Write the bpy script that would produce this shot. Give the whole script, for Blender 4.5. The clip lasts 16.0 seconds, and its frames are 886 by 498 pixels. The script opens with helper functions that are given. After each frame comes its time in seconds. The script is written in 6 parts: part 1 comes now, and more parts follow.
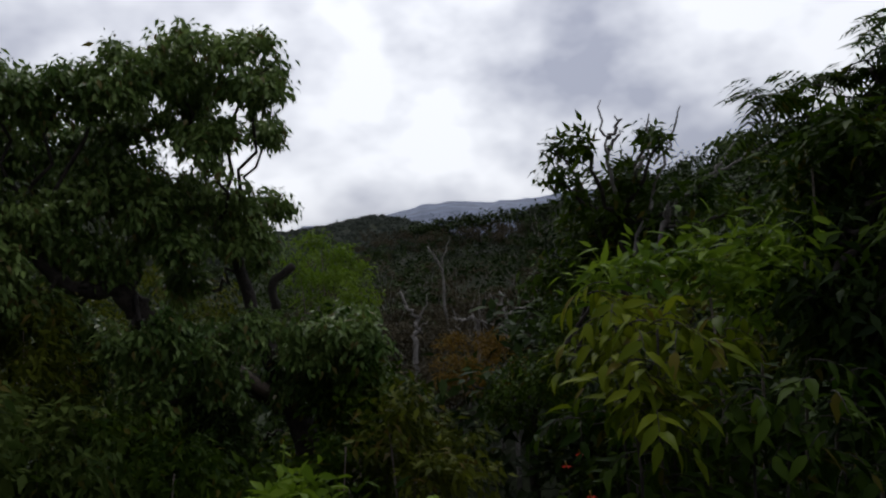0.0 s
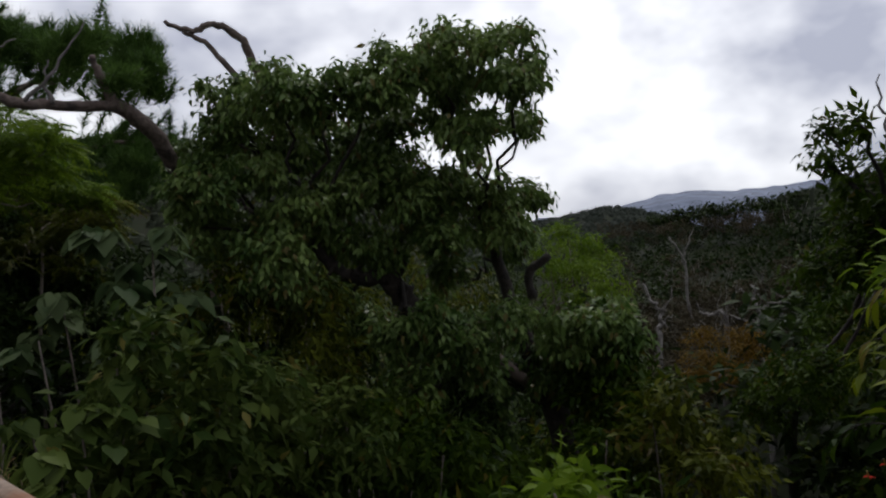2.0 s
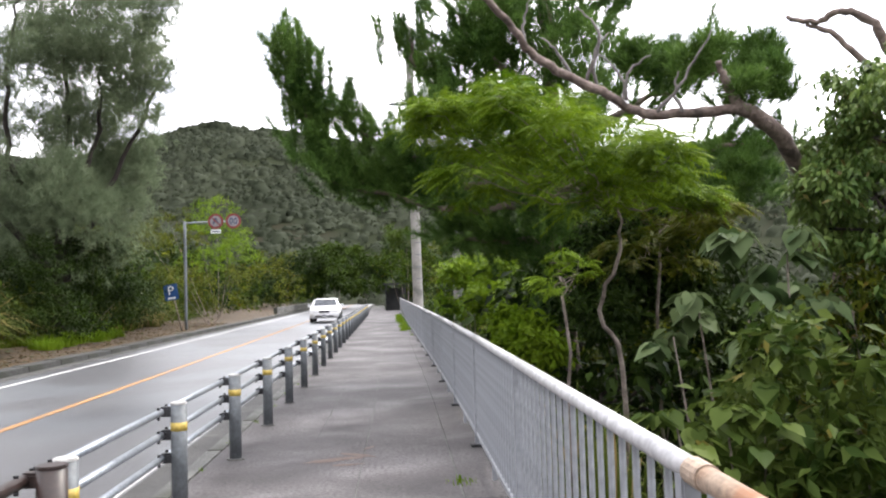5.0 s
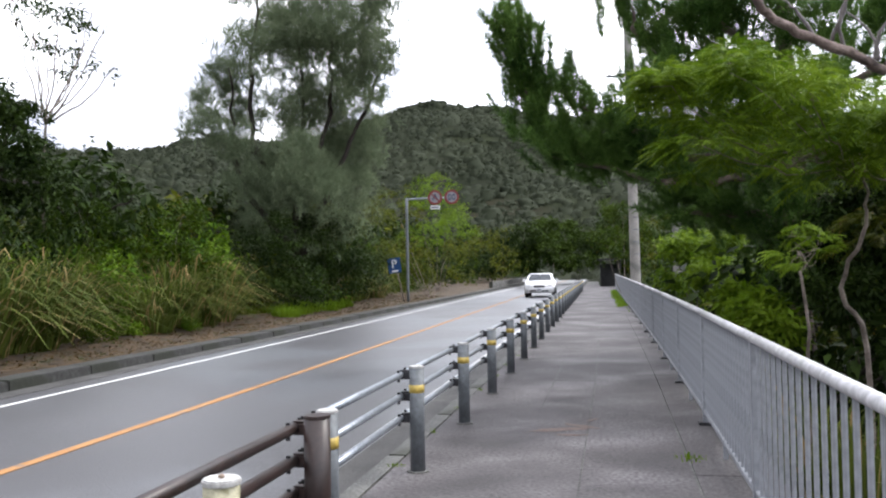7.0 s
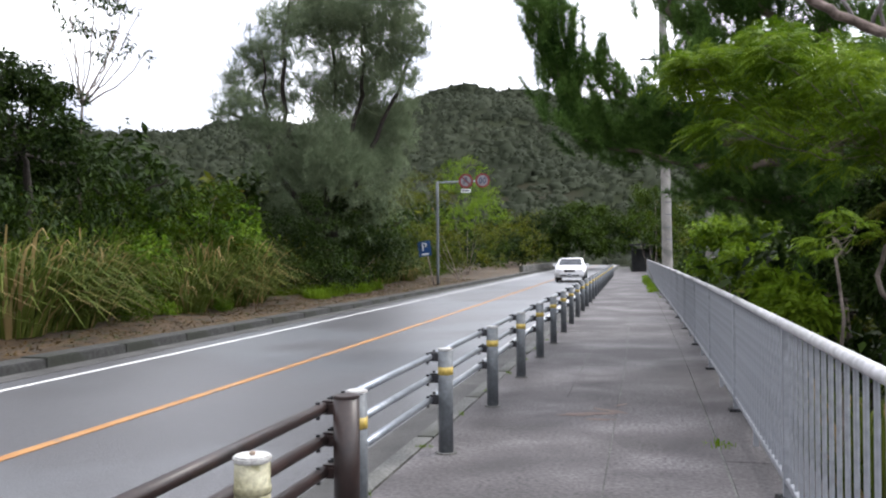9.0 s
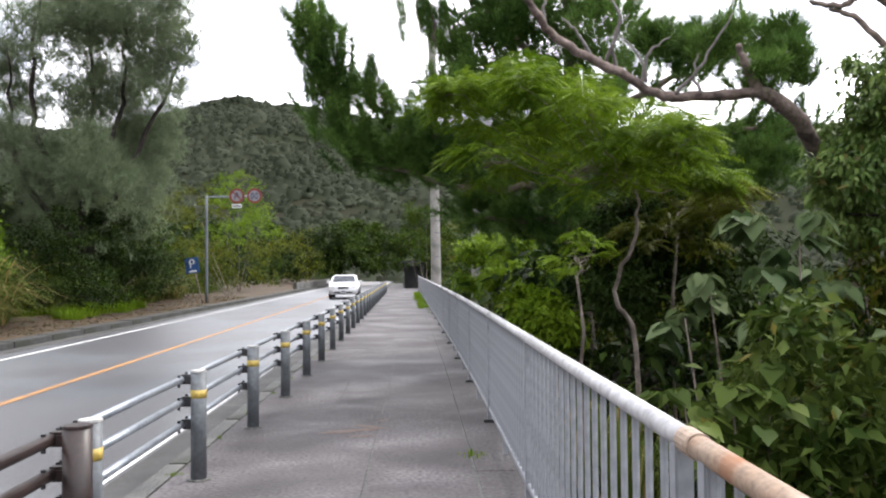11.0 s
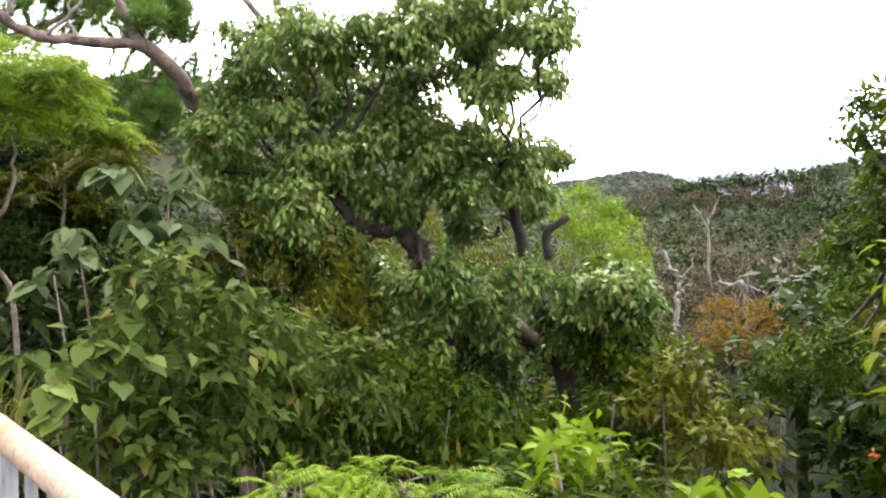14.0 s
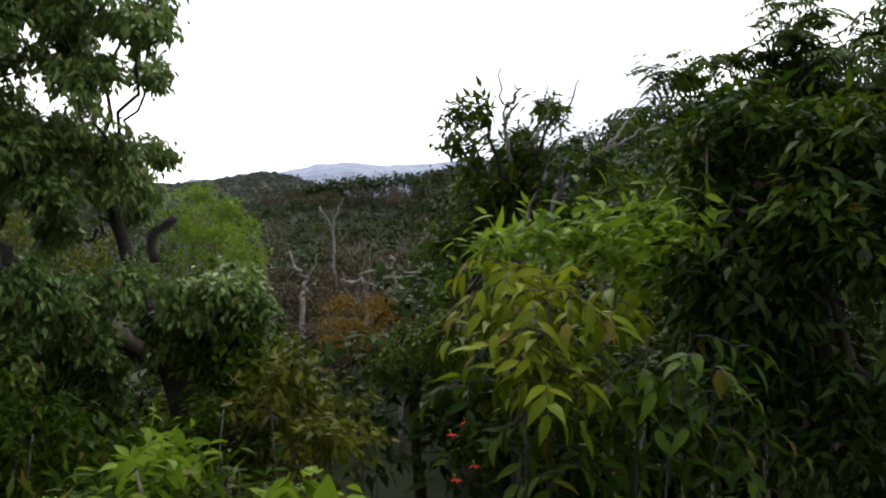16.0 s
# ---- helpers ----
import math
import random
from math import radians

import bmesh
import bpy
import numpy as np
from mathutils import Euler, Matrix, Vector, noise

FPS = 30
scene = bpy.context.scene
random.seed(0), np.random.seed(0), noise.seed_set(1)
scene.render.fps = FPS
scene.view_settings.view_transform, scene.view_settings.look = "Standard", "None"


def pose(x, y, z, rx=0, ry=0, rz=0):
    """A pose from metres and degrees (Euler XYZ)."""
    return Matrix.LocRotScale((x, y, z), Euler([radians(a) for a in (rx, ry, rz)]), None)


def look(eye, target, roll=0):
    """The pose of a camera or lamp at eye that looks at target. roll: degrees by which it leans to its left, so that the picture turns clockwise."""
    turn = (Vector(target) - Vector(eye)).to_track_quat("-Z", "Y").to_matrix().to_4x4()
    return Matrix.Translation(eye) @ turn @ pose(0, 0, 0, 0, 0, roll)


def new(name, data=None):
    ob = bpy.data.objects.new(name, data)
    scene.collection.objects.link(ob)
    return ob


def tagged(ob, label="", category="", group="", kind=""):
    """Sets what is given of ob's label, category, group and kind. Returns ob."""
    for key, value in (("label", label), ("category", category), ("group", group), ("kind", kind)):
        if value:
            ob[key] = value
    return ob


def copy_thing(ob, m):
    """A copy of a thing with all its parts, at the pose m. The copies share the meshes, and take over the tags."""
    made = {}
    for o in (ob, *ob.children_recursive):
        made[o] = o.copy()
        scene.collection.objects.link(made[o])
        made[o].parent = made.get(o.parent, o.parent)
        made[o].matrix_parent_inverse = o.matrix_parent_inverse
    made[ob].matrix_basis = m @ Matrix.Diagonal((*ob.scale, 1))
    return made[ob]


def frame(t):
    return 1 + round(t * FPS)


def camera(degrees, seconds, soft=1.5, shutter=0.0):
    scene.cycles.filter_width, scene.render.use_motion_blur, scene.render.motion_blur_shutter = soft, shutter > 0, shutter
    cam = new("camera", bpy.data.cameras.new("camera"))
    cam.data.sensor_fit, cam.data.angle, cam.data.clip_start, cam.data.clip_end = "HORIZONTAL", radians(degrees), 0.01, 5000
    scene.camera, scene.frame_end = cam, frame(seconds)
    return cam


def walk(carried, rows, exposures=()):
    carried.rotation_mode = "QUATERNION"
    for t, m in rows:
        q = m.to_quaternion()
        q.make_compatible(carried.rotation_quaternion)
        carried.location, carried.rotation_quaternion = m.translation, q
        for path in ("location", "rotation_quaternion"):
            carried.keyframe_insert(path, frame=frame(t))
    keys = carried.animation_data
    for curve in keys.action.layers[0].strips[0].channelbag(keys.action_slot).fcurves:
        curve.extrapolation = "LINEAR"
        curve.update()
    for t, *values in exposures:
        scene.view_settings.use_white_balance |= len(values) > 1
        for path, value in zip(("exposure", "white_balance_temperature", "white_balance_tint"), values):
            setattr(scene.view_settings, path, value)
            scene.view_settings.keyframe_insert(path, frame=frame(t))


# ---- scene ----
cam = camera(55.4, 16.0, soft=2.15)
PATH = [
    (0, (0.372, -1.048, 1.527), (2.055, 0.034, 1.545), -3.6),
    (0.5, (0.356, -1.029, 1.537), (2.023, 0.076, 1.554), -3.4),
    (1, (0.346, -0.991, 1.516), (1.927, 0.233, 1.537), -3.7),
    (1.5, (0.263, -0.939, 1.538), (1.712, 0.439, 1.557), -3.9),
    (2, (0.269, -0.837, 1.523), (1.594, 0.661, 1.555), -3.4),
    (2.5, (0.219, -0.739, 1.528), (1.381, 0.889, 1.566), -3.1),
    (3, (0.161, -0.749, 1.539), (1.042, 1.045, 1.602), -2.2),
    (3.5, (0.121, -0.719, 1.537), (0.798, 1.161, 1.612), -1.9),
    (4, (0.083, -0.709, 1.541), (0.569, 1.23, 1.616), -1.8),
    (4.5, (0.061, -0.672, 1.533), (0.331, 1.308, 1.623), -1.5),
    (5, (0.035, -0.692, 1.535), (0.137, 1.303, 1.634), -1.7),
    (7.5, (-0.079, -0.826, 1.512), (-0.557, 1.116, 1.539), -0.7),
    (8, (-0.079, -0.83, 1.511), (-0.599, 1.102, 1.519), -0.5),
    (10.5, (0.012, -0.794, 1.515), (-0.129, 1.201, 1.555), -0.6),
    (11, (0.058, -0.793, 1.517), (0.113, 1.206, 1.567), -0.5),
    (11.5, (0.106, -0.799, 1.514), (0.386, 1.181, 1.552), 0.3),
    (12, (0.15, -0.795, 1.519), (0.623, 1.148, 1.535), 0.3),
    (12.5, (0.187, -0.847, 1.525), (0.861, 1.036, 1.514), -0.5),
    (13, (0.221, -0.86, 1.528), (1.106, 0.933, 1.496), -0.4),
    (13.5, (0.256, -0.881, 1.526), (1.35, 0.792, 1.47), -0.7),
    (14, (0.334, -0.837, 1.513), (1.616, 0.696, 1.443), -0.5),
    (14.5, (0.389, -0.83, 1.493), (1.818, 0.568, 1.415), -0.8),
    (15, (0.471, -0.809, 1.5), (2.024, 0.449, 1.425), -1.3),
    (15.5, (0.489, -0.872, 1.501), (2.189, 0.18, 1.436), -1.3),
    (16, (0.525, -0.952, 1.512), (2.329, -0.092, 1.435), -0.7),
]
EXPOSURES = [(0.0, -1.3, 6200, 10), (1.2, -1.2, 6200, 10), (2.3, -1.15, 6300, 10), (2.5, -1.2, 6200, 10), (3.0, 1.55, 7000, 10), (3.5, 1.9, 7100, 10), (4.5, 1.45, 6900, 10), (5.0, 1.2, 6600, 10), (7.5, 0.75, 6300, 10), (8.0, 0.75, 6300, 10), (10.5, 0.75, 6350, 10), (11.0, 1.0, 6500, 10), (11.5, 1.25, 6700, 10), (12.0, 1.5, 7000, 10), (12.5, 1.75, 7100, 10), (13.5, 2.05, 7100, 10), (14.5, 1.9, 6800, 10), (15.0, 1.1, 6600, 10), (15.5, 0.55, 6500, 10), (16.0, 0.3, 6500, 10)]
walk(cam, [(t, look(eye, target, roll)) for t, eye, target, roll in PATH], EXPOSURES)

# ---- light ----
SUN = (radians(52), radians(55))
world = bpy.data.worlds.new("overcast")
scene.world = world
world.use_nodes = True
wn, wl = world.node_tree.nodes, world.node_tree.links
wn.clear()
sky = wn.new("ShaderNodeTexSky")
sky.sky_type, sky.sun_disc, sky.sun_elevation, sky.sun_rotation = "NISHITA", False, SUN[0], SUN[1]
coord = wn.new("ShaderNodeTexCoord")
flat = wn.new("ShaderNodeMapping")
flat.inputs["Scale"].default_value = (1.0, 1.0, 1.5)
cloud = wn.new("ShaderNodeTexNoise")
cloud.inputs["Scale"].default_value, cloud.inputs["Detail"].default_value = 4.6, 4.5
cloud.inputs["Roughness"].default_value, cloud.inputs["Distortion"].default_value = 0.52, 0.0
shade = wn.new("ShaderNodeValToRGB")
shade.color_ramp.elements[0].position, shade.color_ramp.elements[0].color = 0.36, (0.5, 0.51, 0.6, 1)
shade.color_ramp.elements[1].position, shade.color_ramp.elements[1].color = 0.6, (1.2, 1.19, 1.21, 1)
mix = wn.new("ShaderNodeMix")
mix.data_type, mix.inputs[0].default_value = "RGBA", 0.93
sky_dim = wn.new("ShaderNodeVectorMath")
sky_dim.operation = "SCALE"
sky_dim.inputs[3].default_value = 0.10
back = wn.new("ShaderNodeBackground")
back.inputs["Strength"].default_value = 1.0
out = wn.new("ShaderNodeOutputWorld")
wl.new(coord.outputs["Generated"], flat.inputs[0])
wl.new(flat.outputs[0], cloud.inputs["Vector"])
wl.new(cloud.outputs["Fac"], shade.inputs[0])
wl.new(sky.outputs[0], sky_dim.inputs[0])
wl.new(sky_dim.outputs[0], mix.inputs[6])
wl.new(shade.outputs[0], mix.inputs[7])
toward = wn.new("ShaderNodeVectorMath")
toward.operation = "DOT_PRODUCT"
toward.inputs[1].default_value = (math.sin(SUN[1]) * math.cos(SUN[0]), math.cos(SUN[1]) * math.cos(SUN[0]), math.sin(SUN[0]))
thin = wn.new("ShaderNodeMapRange")
thin.inputs[1].default_value, thin.inputs[2].default_value, thin.inputs[3].default_value, thin.inputs[4].default_value = -1.0, 1.0, 0.17, 2.35
lit = wn.new("ShaderNodeVectorMath")
lit.operation = "SCALE"
wl.new(coord.outputs["Generated"], toward.inputs[0])
wl.new(toward.outputs["Value"], thin.inputs[0])
wl.new(mix.outputs[2], lit.inputs[0])
wl.new(thin.outputs[0], lit.inputs[3])
wl.new(lit.outputs[0], back.inputs[0])
wl.new(back.outputs[0], out.inputs[0])
sun = new("sun", bpy.data.lights.new("sun", "SUN"))
sun.data.energy, sun.data.angle, sun.data.color = 1.5, radians(14), (1.0, 0.95, 0.86)
sun.matrix_world = look((30, 25, 60), (30 - 20 * math.sin(SUN[1]), 25 - 20 * math.cos(SUN[1]), 60 - 20 * math.tan(SUN[0])))


# ---- materials ----
def material(name, base, other, scale=6.0, rough=0.7, metal=0.0, bump=0.0, fine=60.0, spread=(0.35, 0.65), third=None, third_at=0.7, third_scale=1.5, spec=0.5, speckle=(0.72, 1.22), soft=0.06):
    """Two tones in noise at one scale, fine grain at another, and stains of a third tone."""
    m = bpy.data.materials.new(name)
    m.use_nodes = True
    n, l = m.node_tree.nodes, m.node_tree.links
    p = n["Principled BSDF"]
    p.inputs["Roughness"].default_value, p.inputs["Metallic"].default_value = rough, metal
    p.inputs["Specular IOR Level"].default_value = spec
    where = n.new("ShaderNodeTexCoord")
    big = n.new("ShaderNodeTexNoise")
    big.inputs["Scale"].default_value, big.inputs["Detail"].default_value = scale, 6.0
    l.new(where.outputs["Object"], big.inputs["Vector"])
    ramp = n.new("ShaderNodeValToRGB")
    ramp.color_ramp.elements[0].position, ramp.color_ramp.elements[0].color = spread[0], (*base, 1)
    ramp.color_ramp.elements[1].position, ramp.color_ramp.elements[1].color = spread[1], (*other, 1)
    l.new(big.outputs["Fac"], ramp.inputs[0])
    colour = ramp.outputs[0]
    grain = n.new("ShaderNodeTexNoise")
    grain.inputs["Scale"].default_value, grain.inputs["Detail"].default_value = fine, 4.0
    l.new(where.outputs["Object"], grain.inputs["Vector"])
    speck = n.new("ShaderNodeMapRange")
    speck.inputs[1].default_value, speck.inputs[2].default_value, speck.inputs[3].default_value, speck.inputs[4].default_value = 0.3, 0.7, *speckle
    l.new(grain.outputs["Fac"], speck.inputs[0])
    times = n.new("ShaderNodeVectorMath")
    times.operation = "SCALE"
    l.new(colour, times.inputs[0])
    l.new(speck.outputs[0], times.inputs[3])
    colour = times.outputs[0]
    if third:
        stain = n.new("ShaderNodeTexNoise")
        stain.inputs["Scale"].default_value, stain.inputs["Detail"].default_value, stain.inputs["Distortion"].default_value = third_scale, 7.0, 0.6
        l.new(where.outputs["Object"], stain.inputs["Vector"])
        edge = n.new("ShaderNodeMapRange")
        edge.inputs[1].default_value, edge.inputs[2].default_value = third_at - soft, third_at + soft
        l.new(stain.outputs["Fac"], edge.inputs[0])
        over = n.new("ShaderNodeMix")
        over.data_type = "RGBA"
        over.inputs[7].default_value = (*third, 1)
        l.new(edge.outputs[0], over.inputs[0])
        l.new(colour, over.inputs[6])
        colour = over.outputs[2]
    l.new(colour, p.inputs["Base Color"])
    if bump:
        b = n.new("ShaderNodeBump")
        b.inputs["Strength"].default_value, b.inputs["Distance"].default_value = bump, 0.02
        l.new(grain.outputs["Fac"], b.inputs["Height"])
        l.new(b.outputs[0], p.inputs["Normal"])
    return m


def leaf_material(name, dark, light, rough=0.45, through_light=0.35, odd=None, odd_at=0.93, share=0.6, patch_scale=1.1, patch_gain=1.6):
    """Leaf: each one its own tone, a waxy gloss, light shining through; a few turned to another tone."""
    m = bpy.data.materials.new(name)
    m.use_nodes = True
    n, l = m.node_tree.nodes, m.node_tree.links
    p, outp = n["Principled BSDF"], n["Material Output"]
    p.inputs["Roughness"].default_value = rough
    p.inputs["Specular IOR Level"].default_value = 0.06
    geo = n.new("ShaderNodeNewGeometry")
    where = n.new("ShaderNodeTexCoord")
    patch = n.new("ShaderNodeTexNoise")
    patch.inputs["Scale"].default_value, patch.inputs["Detail"].default_value = patch_scale, 3.0
    l.new(where.outputs["Object"], patch.inputs["Vector"])
    add = n.new("ShaderNodeMath")
    add.operation = "MULTIPLY_ADD"
    add.inputs[1].default_value = share
    l.new(geo.outputs["Random Per Island"], add.inputs[0])
    half = n.new("ShaderNodeMath")
    half.operation = "MULTIPLY_ADD"
    half.inputs[1].default_value, half.inputs[2].default_value = patch_gain, 0.5 - share / 2 - patch_gain / 2
    l.new(patch.outputs["Fac"], half.inputs[0])
    l.new(half.outputs[0], add.inputs[2])
    ramp = n.new("ShaderNodeValToRGB")
    ramp.color_ramp.elements[0].position, ramp.color_ramp.elements[0].color = 0.1, (*dark, 1)
    ramp.color_ramp.elements[1].position, ramp.color_ramp.elements[1].color = 0.95, (*light, 1)
    l.new(add.outputs[0], ramp.inputs[0])
    colour = ramp.outputs[0]
    if odd:
        turn = n.new("ShaderNodeMath")
        turn.operation = "GREATER_THAN"
        turn.inputs[1].default_value = odd_at
        l.new(geo.outputs["Random Per Island"], turn.inputs[0])
        over = n.new("ShaderNodeMix")
        over.data_type = "RGBA"
        over.inputs[7].default_value = (*odd, 1)
        l.new(turn.outputs[0], over.inputs[0])
        l.new(colour, over.inputs[6])
        colour = over.outputs[2]
    l.new(colour, p.inputs["Base Color"])
    glow = n.new("ShaderNodeBsdfTranslucent")
    l.new(colour, glow.inputs["Color"])
    both = n.new("ShaderNodeMixShader")
    both.inputs[0].default_value = through_light
    l.new(p.outputs[0], both.inputs[1])
    l.new(glow.outputs[0], both.inputs[2])
    l.new(both.outputs[0], outp.inputs["Surface"])
    return m


M_CONCRETE = material("walk_concrete", (0.0482, 0.0437, 0.0448), (0.125, 0.115, 0.119), 0.7, 0.72, bump=0.3, fine=32, third=(0.0336, 0.0302, 0.0314), third_at=0.56, third_scale=0.75, spec=0.3, speckle=(0.45, 1.5), soft=0.13)
M_KERB = material("kerb_concrete", (0.0641, 0.0641, 0.0616), (0.118, 0.116, 0.109), 1.6, 0.8, bump=0.4, fine=40, third=(0.0345, 0.037, 0.0271), third_at=0.58, third_scale=0.9, speckle=(0.4, 1.5))
M_KERB_DARK = material("mossy_kerb", (0.0183, 0.0183, 0.0171), (0.0406, 0.0406, 0.0386), 1.6, 0.85, bump=0.5, fine=14, third=(0.0122, 0.0142, 0.00812), third_at=0.56, third_scale=0.9, speckle=(0.4, 1.5))
M_GUTTER = material("gutter_concrete", (0.0278, 0.0269, 0.0255), (0.0557, 0.0534, 0.051), 1.4, 0.8, bump=0.4, fine=40, third=(0.0789, 0.0766, 0.0719), third_at=0.66, third_scale=1.2)
M_ASPHALT = material("road_asphalt", (0.058, 0.057, 0.062), (0.084, 0.084, 0.091), 0.25, 0.4, bump=0.3, fine=45, third=(0.098, 0.103, 0.112), third_at=0.54, third_scale=0.22, speckle=(0.55, 1.4))
M_WHITE_LINE = material("white_road_paint", (0.496, 0.496, 0.496), (0.64, 0.64, 0.64), 3, 0.6, fine=80, third=(0.24, 0.24, 0.248), third_at=0.68, third_scale=5)
M_ORANGE_LINE = material("orange_road_paint", (0.29, 0.128, 0.029), (0.36, 0.18, 0.0522), 3, 0.6, fine=60, third=(0.174, 0.116, 0.0754), third_at=0.62, third_scale=4)
M_EARTH = material("verge_earth", (0.0207, 0.0123, 0.00542), (0.069, 0.0405, 0.0158), 3.0, 0.95, bump=1.0, fine=12, third=(0.0222, 0.0296, 0.0069), third_at=0.64, third_scale=2.2)
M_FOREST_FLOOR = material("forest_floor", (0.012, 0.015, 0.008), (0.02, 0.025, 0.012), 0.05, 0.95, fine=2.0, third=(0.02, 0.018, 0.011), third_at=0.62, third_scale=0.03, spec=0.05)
M_FENCE = material("fence_paint", (0.216, 0.226, 0.25), (0.266, 0.275, 0.294), 1.2, 0.45, fine=14, third=(0.162, 0.167, 0.176), third_at=0.74, third_scale=3)
M_RAIL_TOP = material("top_rail_paint", (0.397, 0.391, 0.404), (0.464, 0.457, 0.47), 1.5, 0.4, fine=20, third=(0.278, 0.238, 0.212), third_at=0.7, third_scale=2.5)
M_RUST = material("rusty_rail", (0.261, 0.174, 0.116), (0.336, 0.267, 0.215), 3, 0.7, bump=0.2, fine=50, third=(0.244, 0.104, 0.0464), third_at=0.6, third_scale=4)
M_GALV = material("galvanised_steel", (0.087, 0.0957, 0.104), (0.128, 0.139, 0.151), 4, 0.55, metal=0.1, fine=30, third=(0.0696, 0.0754, 0.0812), third_at=0.64, third_scale=4)
M_PIPE = material("galvanised_pipe", (0.203, 0.225, 0.259), (0.281, 0.304, 0.338), 5, 0.38, metal=0.5, fine=45)
M_CAP = material("pale_cap", (0.341, 0.335, 0.322), (0.434, 0.428, 0.415), 8, 0.5, fine=60, third=(0.186, 0.155, 0.124), third_at=0.66, third_scale=12)
M_YELLOW = material("yellow_band", (0.4, 0.28, 0.05), (0.5, 0.37, 0.09), 6, 0.5, fine=40)
M_BROWN = material("brown_paint", (0.0153, 0.00778, 0.00667), (0.0265, 0.0139, 0.0117), 5, 0.42, fine=40, third=(0.00976, 0.00557, 0.00499), third_at=0.6, third_scale=6)
M_CLAMP = material("dark_clamp", (0.02, 0.02, 0.022), (0.05, 0.05, 0.055), 8, 0.5, metal=0.6, fine=60)
M_BOLLARD = material("weathered_cream_paint", (0.22, 0.203, 0.116), (0.348, 0.331, 0.232), 7, 0.65, bump=0.2, fine=50, third=(0.116, 0.11, 0.0464), third_at=0.5, third_scale=9)
M_POLE = material("pole_concrete", (0.209, 0.197, 0.18), (0.29, 0.273, 0.255), 2, 0.8, fine=30, third=(0.145, 0.139, 0.128), third_at=0.6, third_scale=1.2)
M_SIGN_WHITE = material("sign_white", (0.7, 0.7, 0.72), (0.8, 0.8, 0.82), 4, 0.4, fine=30)
M_SIGN_FACE = material("dulled_sign_face", (0.209, 0.209, 0.232), (0.267, 0.267, 0.29), 4, 0.5, fine=30)
M_STAIN = material("red_brown_stain", (0.075, 0.045, 0.036), (0.095, 0.062, 0.05), 9, 0.7, fine=60)
L_LITTER = leaf_material("dry_leaf_litter", (0.04, 0.025, 0.009), (0.1, 0.064, 0.024), 0.8, 0.1, odd=(0.0315, 0.045, 0.0112), odd_at=0.85)
M_SIGN_RED = material("sign_red", (0.162, 0.0203, 0.0203), (0.209, 0.029, 0.029), 4, 0.5, fine=30)
M_SIGN_BLUE = material("sign_blue", (0.00696, 0.0435, 0.151), (0.0116, 0.058, 0.186), 4, 0.45, fine=30)
M_SIGN_DARK = material("sign_ink", (0.029, 0.0406, 0.0928), (0.0522, 0.0638, 0.116), 4, 0.5, fine=30)
M_BARK = material("dark_bark", (0.0128, 0.00928, 0.00754), (0.0348, 0.0261, 0.0209), 7, 0.9, bump=0.9, fine=28, third=(0.0435, 0.0406, 0.0377), third_at=0.64, third_scale=3)
M_BARK_PALE = material("pale_bark", (0.113, 0.0905, 0.0754), (0.204, 0.166, 0.143), 7, 0.85, bump=0.6, fine=30, third=(0.0679, 0.0528, 0.0415), third_at=0.56, third_scale=4)
M_BARK_PINE = material("pine_branch_bark", (0.106, 0.0771, 0.065), (0.211, 0.162, 0.141), 6, 0.9, bump=0.9, fine=26, third=(0.0487, 0.0365, 0.0325), third_at=0.57, third_scale=4)
M_DEAD = material("bleached_dead_wood", (0.124, 0.112, 0.104), (0.236, 0.219, 0.208), 6, 0.85, bump=0.5, fine=30, third=(0.0675, 0.0562, 0.0506), third_at=0.6, third_scale=2)
M_CUT = material("cut_wood", (0.0986, 0.0696, 0.058), (0.162, 0.122, 0.104), 9, 0.85, fine=40)
M_CAR = material("white_car_paint", (0.72, 0.72, 0.74), (0.78, 0.78, 0.8), 2, 0.25, fine=10)
M_GLASS = material("dark_car_glass", (0.02, 0.025, 0.03), (0.04, 0.045, 0.05), 2, 0.08, fine=10)
M_TYRE = material("tyre_rubber", (0.015, 0.015, 0.015), (0.03, 0.03, 0.03), 8, 0.85, fine=40)
M_SHED = material("dark_board", (0.012, 0.013, 0.014), (0.03, 0.03, 0.03), 3, 0.8, fine=20)
L_MAIN = leaf_material("glossy_leaf", (0.045, 0.09, 0.017), (0.2, 0.275, 0.075), 0.36, 0.32, odd=(0.121, 0.103, 0.0302), odd_at=0.95)
L_MAIN.node_tree.nodes["Principled BSDF"].inputs["Specular IOR Level"].default_value = 0.17

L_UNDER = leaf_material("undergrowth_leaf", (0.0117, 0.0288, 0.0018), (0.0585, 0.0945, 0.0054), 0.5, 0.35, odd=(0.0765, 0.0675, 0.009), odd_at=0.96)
L_OLIVE = leaf_material("olive_leaf", (0.0288, 0.0414, 0.0027), (0.117, 0.131, 0.0126), 0.5, 0.35, odd=(0.09, 0.0675, 0.0135), odd_at=0.94)
# for dark species, and near black to stand for shade under the canopy
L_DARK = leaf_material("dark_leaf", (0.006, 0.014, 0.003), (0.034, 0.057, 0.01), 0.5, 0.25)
L_BIG = leaf_material("broad_leaf", (0.026, 0.05, 0.008), (0.105, 0.14, 0.03), 0.5, 0.35, odd=(0.125, 0.112, 0.025), odd_at=0.97)
L_PALE = leaf_material("pale_broad_leaf", (0.035, 0.062, 0.022), (0.12, 0.155, 0.07), 0.5, 0.3)
